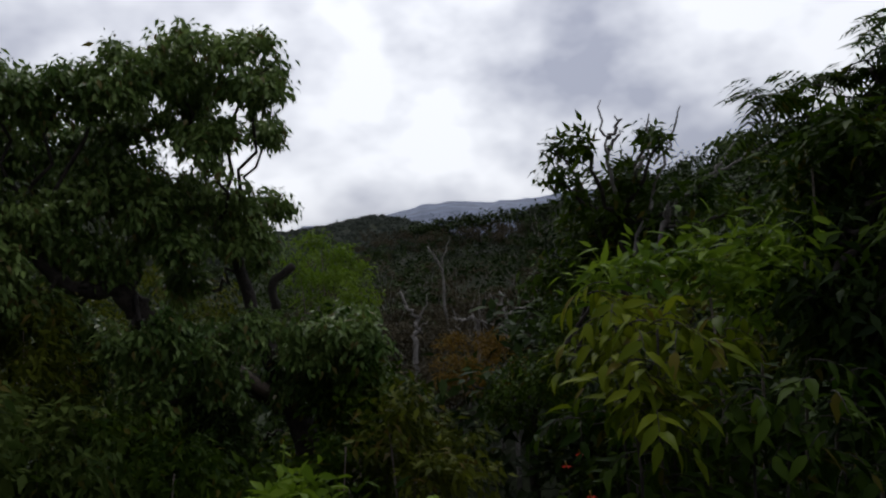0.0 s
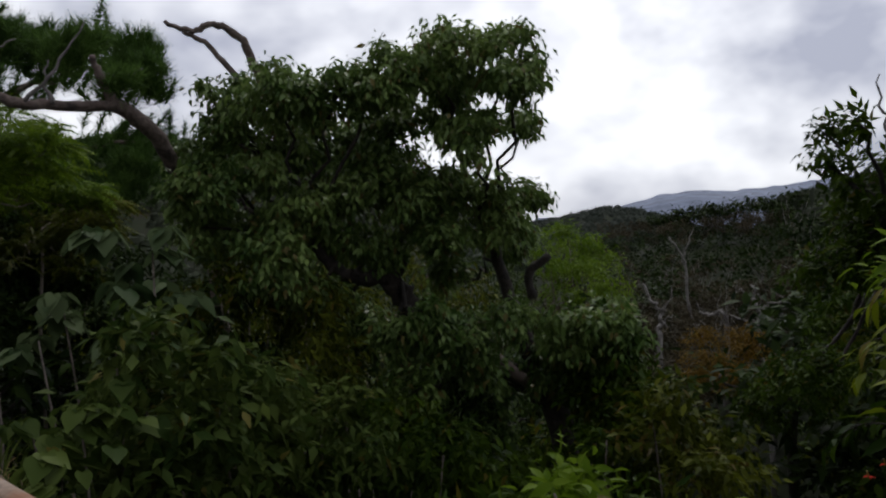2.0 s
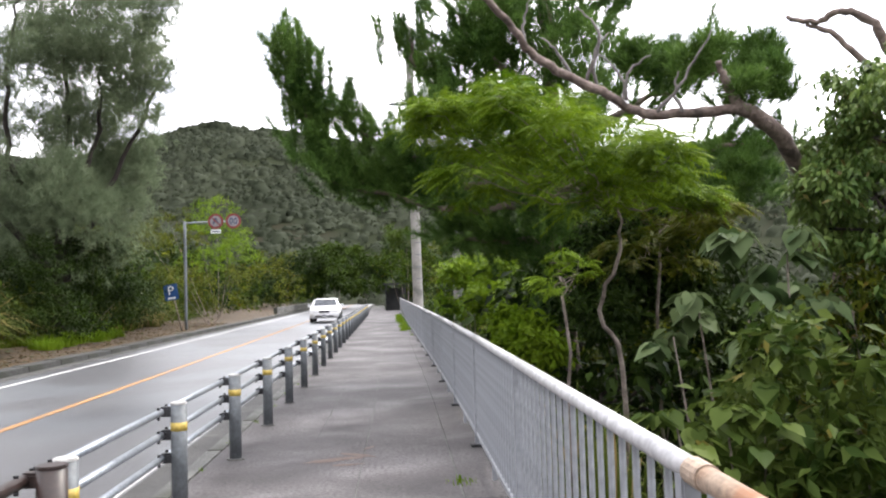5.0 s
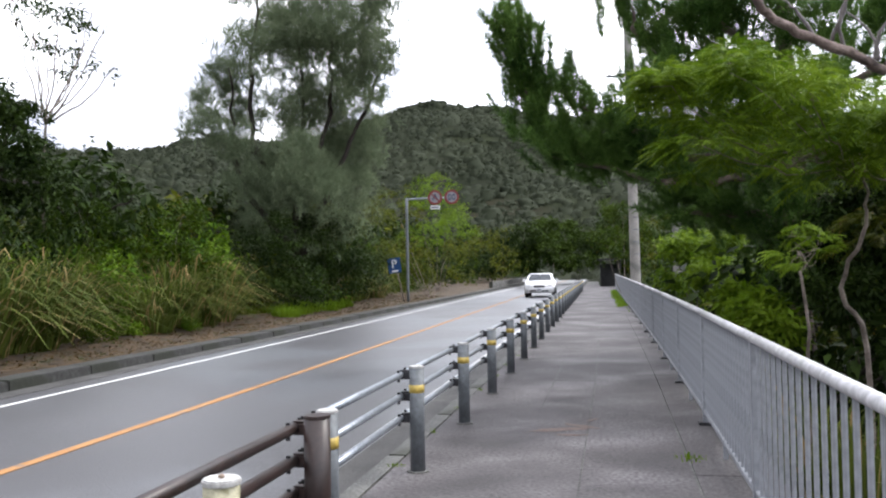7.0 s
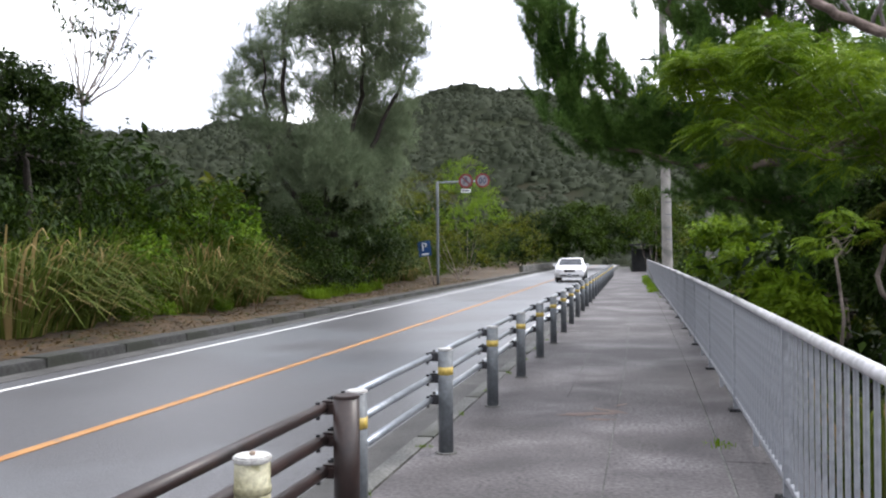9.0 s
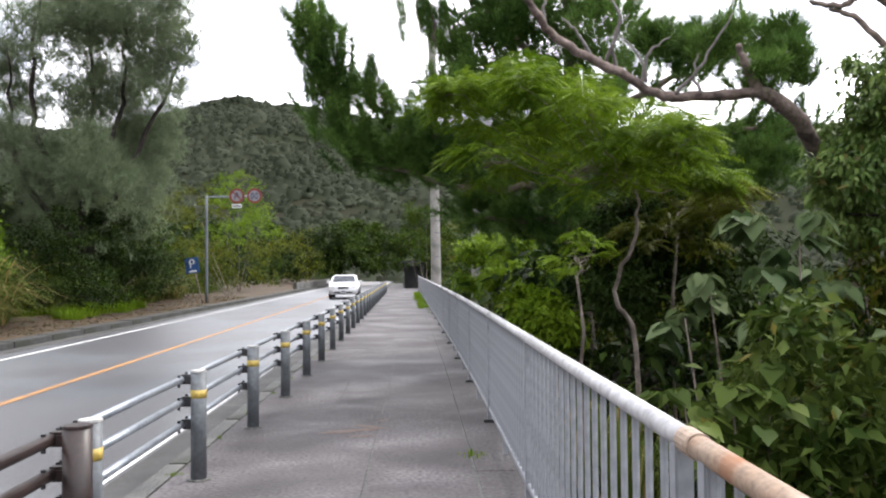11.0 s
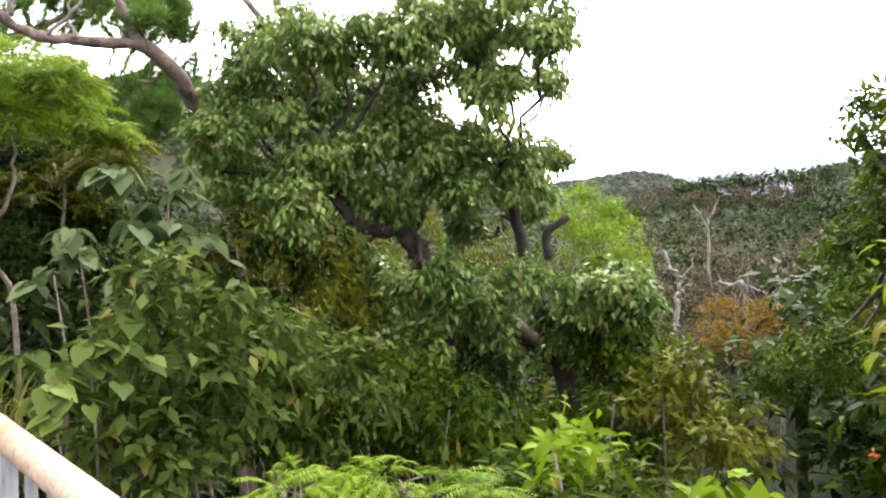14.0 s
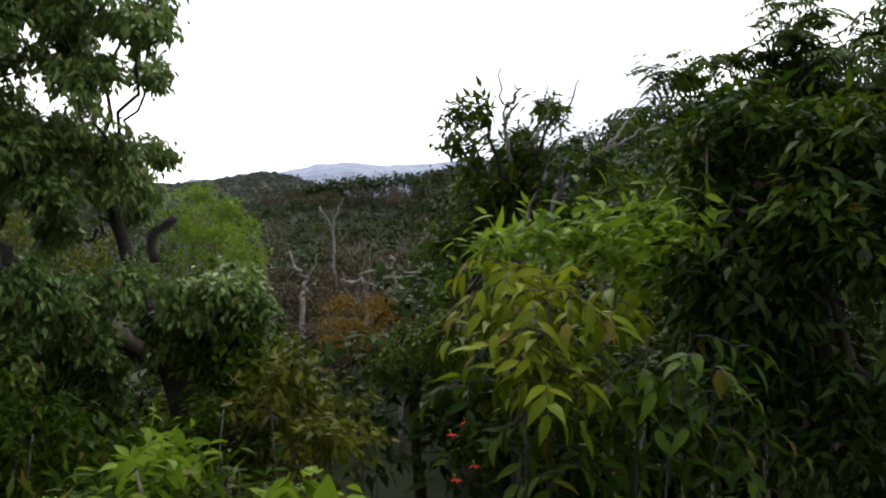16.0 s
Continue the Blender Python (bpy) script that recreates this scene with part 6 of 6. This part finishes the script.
def build_casuarina():
    base = (-12.4, 30.86, 0.5)
    t = root("casuarina_tree", base, "tall wispy grey-green tree with several dark stems across the road", "tree")
    stems = [[(-12.39, 30.86, 2.27), (-12.6, 30.57, 5.19), (-13.66, 29.98, 6.28), (-13.62, 29.43, 9.06), (-13.19, 29.04, 11.11), (-12.78, 28.67, 12.68)], [(-12.28, 30.9, 2.27), (-11.87, 30.85, 5.19), (-11.11, 30.79, 7.39), (-10.71, 30.4, 9.74), (-10.64, 29.62, 12.36)], [(-12.35, 31.41, 2.28), (-12.26, 31.24, 5.24), (-12.04, 30.76, 8.57), (-11.85, 29.76, 12.3)], [(-11.95, 31.0, 2.94), (-10.79, 31.18, 5.63), (-9.34, 31.14, 8.48), (-8.34, 30.94, 10.37)], [(-12.3, 30.35, 2.48), (-13.94, 29.51, 4.69), (-14.19, 29.09, 6.84), (-14.15, 28.55, 9.33)], [(-13.66, 29.98, 6.28), (-14.99, 29.25, 6.9), (-16.2, 28.6, 7.04)]]
    child("trunk", mesh_of("trunk", *branch([base, stems[0][0]], 0.3, 0.24, 0.02, 10), M_BARK, True), t)
    each("stem", [branch(s, 0.14, 0.03, 0.05, 8) for s in stems], M_BARK, t)
    blobs = [(-11.37, 29.08, 10.97, 1.56), (-10.1, 30.72, 11.34, 1.62), (-8.85, 29.53, 10.04, 1.1), (-11.6, 32.25, 10.01, 1.93), (-12.92, 30.61, 10.63, 1.41), (-12.56, 27.09, 9.69, 1.06), (-14.55, 29.89, 9.22, 1.05), (-15.79, 30.4, 8.73, 0.96), (-14.27, 26.92, 6.92, 0.74), (-14.9, 31.7, 8.22, 1.1), (-9.6, 29.77, 8.65, 1.32), (-11.87, 32.97, 7.8, 1.95), (-12.27, 30.13, 8.01, 1.14), (-10.18, 32.32, 7.37, 1.18), (-10.94, 32.38, 6.01, 1.65), (-11.29, 28.7, 5.37, 1.49), (-13.15, 29.88, 5.14, 1.57), (-11.22, 30.99, 4.28, 1.81), (-13.65, 27.93, 6.42, 0.86), (-12.93, 30.71, 12.93, 2.16), (-9.15, 27.77, 11.63, 1.7), (-14.99, 27.01, 6.72, 0.32), (-14.32, 32.58, 3.53, 1.95)]
    p, w = shell_points(blobs, 9000, 0.15, 1.0, 34)
    v, f = tufts(p, unit(rng.normal(0, 0.4, p.shape) + np.array((0, 0, 0.6))), 16, 0.4, 0.02, 0.7)
    child("foliage", mesh_of("foliage", v, f, L_CASU), t, "wispy grey-green needle foliage")


build_casuarina()
tree("evergreen_tree", (-14.81, 16.83, 0.5), [(-14.73, 16.83, 3.17), (-14.76, 16.68, 4.13)], 0.14, [(-15.03, 16.08, 5.95, 0.92), (-14.45, 16.71, 5.77, 0.77), (-13.69, 16.55, 5.29, 0.67), (-15.85, 17.58, 5.15, 1.15), (-13.08, 15.96, 4.37, 0.79), (-14.62, 14.62, 5.13, 1.15), (-15.7, 17.6, 3.84, 0.98), (-14.91, 15.24, 3.71, 1.18), (-14.71, 18.72, 4.06, 0.66)], L_DARK, "layered evergreen tree across the road", twigs=2700, leaves=8, length=0.16, width=0.065, hang=0.2, squash=0.6)
tree("thin_branched_tree", (-16.26, 20.78, 0.5), [(-16.17, 20.68, 4.31), (-15.97, 20.55, 5.94)], 0.07, [(-16.71, 21.71, 8.61, 0.43), (-15.37, 19.17, 8.01, 0.28), (-15.75, 21.46, 7.71, 0.34), (-14.52, 20.77, 7.55, 0.29), (-14.07, 20.79, 7.39, 0.21), (-15.99, 22.24, 8.52, 0.27), (-14.72, 19.51, 8.84, 0.52), (-14.89, 21.07, 8.98, 0.37), (-16.9, 21.18, 9.69, 0.58), (-13.56, 19.62, 8.15, 0.2), (-16.09, 19.4, 8.6, 0.25)], L_DARK, "thin bare-limbed tree with sparse dark leaf sprays", twigs=110, leaves=8, length=0.22, width=0.07, bark=M_BARK_PALE, squash=0.5)
for blobs, leaf, label in (([(-12.06, 28.32, 2.85, 1.48), (-11.43, 31.56, 2.95, 1.84), (-11.02, 27.89, 1.38, 1.23), (-10.88, 32.77, 1.57, 1.42), (-14.16, 31.02, 2.07, 1.17), (-11.2, 30.0, 3.4, 1.0), (-11.9, 26.4, 1.5, 1.1), (-11.6, 35.2, 1.6, 1.2), (-11.9, 37.5, 2.2, 1.2)], L_DARK, "dark dense thicket across the road"), ([(-15.0, 21.73, 3.01, 1.0), (-13.88, 19.0, 3.3, 0.57), (-14.24, 23.0, 3.23, 0.84), (-11.63, 20.37, 3.17, 0.65), (-13.84, 21.08, 2.12, 0.87), (-12.13, 21.61, 2.1, 0.94), (-15.22, 19.63, 2.59, 0.68)], L_UNDER, "green shrubs behind the tall grass"), ([(-13.27, 61.25, 7.92, 1.71), (-10.94, 53.77, 5.62, 1.5), (-13.91, 58.32, 6.84, 1.02), (-10.85, 57.3, 4.68, 1.59), (-12.19, 54.15, 4.18, 1.51)], L_BRIGHT, "yellow-green young tree beyond the sign"), ([(-13.04, 48.58, 5.67, 1.72), (-13.31, 44.59, 4.74, 1.59), (-11.69, 45.85, 2.84, 1.29), (-9.1, 45.99, 2.48, 1.28), (-12.05, 42.3, 2.46, 1.2), (-7.24, 48.76, 3.5, 1.34), (-5.64, 43.78, 2.08, 0.9)], L_OLIVE, "olive thicket along the far verge"), ([(1.89, 20.42, 2.01, 0.64), (2.15, 17.82, 1.44, 0.62), (1.55, 19.84, 1.45, 0.55), (1.3, 19.94, 2.01, 0.42), (2.11, 18.46, 2.08, 0.45), (2.03, 20.61, 1.15, 0.57)], L_FEATHER, "rounded yellow-green shrub behind the railing"), ([(1.93, 12.27, 0.85, 0.31), (2.08, 11.62, 0.63, 0.29), (1.77, 13.05, 1.0, 0.28)], L_BRIGHT, "bright low shrub behind the railing"), ([(0.43, 46.73, 4.29, 1.27), (-0.52, 44.66, 3.29, 0.91), (0.95, 43.16, 2.6, 1.18), (-0.19, 47.33, 4.99, 0.81), (1.78, 41.07, 3.65, 0.98)], L_UNDER, "shrubs beside the far pole")):
    bush("roadside_shrub", label, leaf, 0, blobs, twigs=2600 if leaf is L_DARK else 900, leaves=8, length=0.16, width=0.06, hang=0.2, squash=0.6)


# woods closing the road beyond the bend
for blobs, leaf, label in (([(-8.73, 85.79, 2.65, 1.28), (-6.8, 94.48, 2.42, 1.15), (-4.73, 90.14, 2.24, 0.98), (-7.24, 85.1, 3.82, 1.16), (-6.04, 97.38, 3.73, 1.19)], L_FAR_GREEN, "green shrubs on the outside of the bend"), ([(-10.83, 88.94, 3.01, 1.57), (-12.68, 89.33, 2.74, 1.46), (-12.88, 98.01, 5.16, 1.74), (-9.03, 86.16, 4.97, 1.41), (-15.09, 92.95, 3.13, 1.65)], L_FAR_DARK, "dark trees on the outside of the bend"), ([(-7.67, 94.18, 5.88, 1.66), (-6.2, 105.94, 6.02, 1.86), (-3.87, 98.63, 5.34, 1.6), (-3.57, 98.65, 3.07, 1.2), (-2.82, 106.86, 4.58, 1.59), (-2.21, 94.02, 2.36, 0.89)], L_FAR_GREEN, "leafy trees where the road bends away"), ([(-1.71, 72.34, 3.79, 0.88), (-0.78, 82.58, 4.3, 1.12), (0.49, 72.34, 3.56, 1.08), (1.45, 79.77, 4.53, 1.4), (-0.04, 79.85, 5.24, 1.41), (1.25, 72.61, 2.37, 1.08), (1.26, 82.53, 0.88, 1.12)], L_FAR_DARK, "dark spreading trees over the shelter")):
    bush("bend_trees", label, leaf, 0, blobs, twigs=620, leaves=8, length=0.42, width=0.2, hang=0.25)


# tall grass clumps on the far verge
def grass_clump(blades, tall, lean, leaf=L_GRASS, wide=0.5, blade=0.021, name="grass_clump", label="clump of tall arching grass with dry straw blades"):
    g = root(name, (0, 0, 0), label, "grass")
    v, f = [], []
    for _ in range(blades):
        a, r = random.uniform(0, 6.28), wide * random.random() ** 0.6
        b = Vector((r * math.cos(a), r * math.sin(a), 0))
        way = Vector((math.cos(a + random.uniform(-0.6, 0.6)), math.sin(a + random.uniform(-0.6, 0.6)), 0))
        h, s = tall * random.uniform(0.35, 1.12), lean * random.uniform(0.1, 1.4)
        side = Vector((-way.y, way.x, 0)) * blade
        o = len(v)
        tip = random.uniform(0.3, 1.3)
        for k in range(7):
            t = k / 6
            bow = max(0, t - 0.55) / 0.45
            c = b + way * tall * (0.22 * s * t + 0.3 * s * t ** 3 + 0.12 * bow) + Vector((0, 0, h * (t - 0.28 * s * t ** 3 - 0.3 * tip * bow * bow)))
            w = side * (1 - t ** 2 * 0.9)
            v += [tuple(c - w), tuple(c + w)]
        f += [(o + 2 * k, o + 2 * k + 1, o + 2 * k + 3, o + 2 * k + 2) for k in range(6)]
    child("tussock", mesh_of("tussock", v, f, leaf), g)
    return g


clump = grass_clump(330, 2.7, 1.2, wide=0.7, blade=0.03)
clump.matrix_basis = pose(-11.4, 12.2, 0.1)
for k, (x, y, big) in enumerate(((-11.7, 13.3, 1.0), (-12.2, 10.8, 1.1), (-12.0, 15.0, 0.95), (-12.6, 16.0, 1.1), (-11.5, 18.6, 0.85), (-11.7, 20.0, 0.95), (-12.1, 21.3, 1.05), (-11.8, 22.6, 0.95), (-12.3, 23.9, 0.85), (-11.3, 21.0, 0.6), (-11.2, 13.9, 0.55), (-12.4, 38.6, 0.9), (-12.7, 40.4, 1.1), (-12.2, 42.6, 0.8))):
    copy_thing(clump, pose(x + bend(y), y, 0.1, 0, 0, 57 * k) @ Matrix.Diagonal((big, big, big * random.uniform(0.85, 1.1), 1)))
for k, (x, y, size) in enumerate(((-12.5, 17.3, 0.95), (-11.6, 17.0, 0.5), (-13.2, 18.6, 1.25), (-13.4, 21.2, 1.35), (-13.6, 23.6, 1.3), (-14.6, 25.6, 1.5), (-12.9, 14.4, 0.9), (-11.4, 15.6, 0.4), (-11.0, 19.3, 0.3), (-13.9, 12.2, 1.2))):
    copy_thing(BUSHES[3 if k % 4 != 3 else 1], pose(x, y, 0.0, 0, 0, 61 * k) @ Matrix.Diagonal((size, size, size, 1)))
low = grass_clump(160, 0.45, 0.5, L_BRIGHT, 0.42, 0.013, "weed_clump", "low bright green weeds on the verge")
low.matrix_basis = pose(-11.0, 26.5, 0.1)
for k in range(30):
    copy_thing(low, pose(0.42 + 0.2 * ((k * 0.618) % 1) + bend(33 + 0.8 * k), 33 + 0.8 * k, 0.0, 0, 0, 77 * k) @ Matrix.Diagonal((0.4, 0.6, 0.3, 1)))
for k in range(26):
    copy_thing(low, pose(-10.6 - 2.6 * ((k * 0.618) % 1), 25.5 + 0.33 * k, 0.1, 0, 0, 77 * k))
behind = grass_clump(110, 1.3, 0.6, L_GRASS, 0.42, 0.015, "grass_clump", "clump of arching grass behind the railing")
behind.matrix_basis = pose(1.84, 8.07, -0.6)
copy_thing(behind, pose(1.89, 7.23, -0.7, 0, 0, 90))
weed = grass_clump(40, 0.09, 0.6, L_BRIGHT, 0.42, 0.013, "joint_weed", "tuft of weeds in a footpath joint")
weed.matrix_basis = pose(0.47, 6.1, 0.0) @ Matrix.Diagonal((0.3, 0.3, 0.8, 1))
for k in range(22):
    x, y = ((-1.78, 4.2 + 0.7 * k), (0.66 + bend(30 + k), 28 + 1.1 * k))[k % 2]
    copy_thing(weed, pose(x, y, 0.0, 0, 0, 50 * k) @ Matrix.Diagonal((0.25, 0.6, 0.7 if k % 2 == 0 else 1.8, 1)))


# ---- distant woods ----
def dome(sides=6, rings=2):
    v, f = [], []
    for i in range(rings):
        e = i / rings * math.pi / 2
        v += [(math.cos(e) * math.cos(2 * math.pi * k / sides + i * 0.4), math.cos(e) * math.sin(2 * math.pi * k / sides + i * 0.4), math.sin(e)) for k in range(sides)]
    v.append((0, 0, 1))
    for i in range(rings - 1):
        for k in range(sides):
            j = (k + 1) % sides
            f += [(i * sides + k, i * sides + j, (i + 1) * sides + j), (i * sides + k, (i + 1) * sides + j, (i + 1) * sides + k)]
    f += [((rings - 1) * sides + k, (rings - 1) * sides + (k + 1) % sides, rings * sides) for k in range(sides)]
    return np.array(v), np.array(f)


def build_hill_woods(name, count, a0, a1, r0, r1, size, label, leaf):
    dv, df = dome()
    vs, fs = [], []
    for k in range(count):
        a = radians(a0 + (a1 - a0) * random.random())
        r = math.sqrt(r0 * r0 + (r1 * r1 - r0 * r0) * random.random())
        x, y = r * math.sin(a), r * math.cos(a)
        s = size * random.uniform(0.5, 1.7)  * (0.7 + 0.3 * r / r1)
        q = dv * (s, s, s * random.uniform(0.6, 1.2)) * (1 + rng.normal(0, 0.22, (len(dv), 1))) + (x, y, height(x, y) - s * 0.3)
        vs.append(q)
        fs.append(df + k * len(dv))
    v, f = np.concatenate(vs), np.concatenate(fs)
    pick = rng.integers(0, len(v), count * 4)
    grow = rng.normal(0, 1, (len(pick), 3)) + (0, 0, 0.8)
    lv, lf = leaf_mesh(v[pick], grow, rng.normal(0, 1, (len(pick), 3)), size * rng.uniform(0.4, 1.0, len(pick)), size * rng.uniform(0.3, 0.7, len(pick)), 0.1)
    v, f = np.concatenate([v, lv]), np.concatenate([f, lf + len(v)])
    ob = new(name, mesh_of(name, v, f, leaf, True))
    tagged(ob, label, "woods", kind="stuff")


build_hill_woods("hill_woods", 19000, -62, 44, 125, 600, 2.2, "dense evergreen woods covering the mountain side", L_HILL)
build_hill_woods("valley_woods", 3600, 42, 66, 130, 840, 2.4, "woods covering the far low hill, greyed and lightened for haze", L_FAR_HAZED)
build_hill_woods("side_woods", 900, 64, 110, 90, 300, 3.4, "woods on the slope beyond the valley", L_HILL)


def build_hazed_ridge():
    v, f = [], []
    n = 90
    for k in range(n + 1):
        a = 40 + 40 * k / n
        h = 2.75 + 0.95 * min(1, max(0, (a - 52.5) / 5)) + 0.15 * math.sin((a - 52) * 0.5) - 2.4 * max(0, (48 - a) / 8) - 1.6 * max(0, (a - 70) / 10)
        h += 0.16 * noise.noise(Vector((a * 0.9, 0, 0))) + 0.07 * noise.noise(Vector((a * 3.1, 4, 0)))
        for r, e in ((3000, -0.5), (3400, h * 0.8), (3700, h), (4300, -0.5)):
            v.append((r * math.sin(radians(a)), r * math.cos(radians(a)), r * math.tan(radians(e))))
    for k in range(n):
        for i in range(3):
            o = 4 * k + i
            f.append((o, o + 1, o + 5, o + 4))
    tagged(new("backdrop_hills", mesh_of("backdrop_hills", v, f, M_HAZED_RIDGE, True)), "distant mountain ridge across the bay, haze painted as pale blue", "hills", kind="structure")


build_hazed_ridge()


# red blossoms in the shrubs under the railing
def blossom(at):
    fl = root("red_flower", at, "small open red flower among the shrub leaves", "flower", "red flowers in the shrubs")
    for k in range(5):
        a = 2 * math.pi * k / 5
        way = np.array([[math.cos(a), math.sin(a), 0.35]])
        v, f = big_leaf_mesh(np.array([at]), way, np.array([[0, 0, 1.0]]), 0.034, 0.03, 0.3)
        child("petal", mesh_of("petal", v, f, M_PETAL), fl)
    child("stamen", mesh_of("stamen", *tube([at, (at[0] - 0.02, at[1], at[2] + 0.04)], 0.004, 6), M_YELLOW), fl)


for at in ((4.85, 1.07, 0.26), (4.45, 0.86, 0.14), (3.24, 1.84, 0.26), (4.56, 0.8, 0.19), (4.87, 0.99, 0.33)):
    blossom(at)
build_guard()
build_fence()
build_walk()
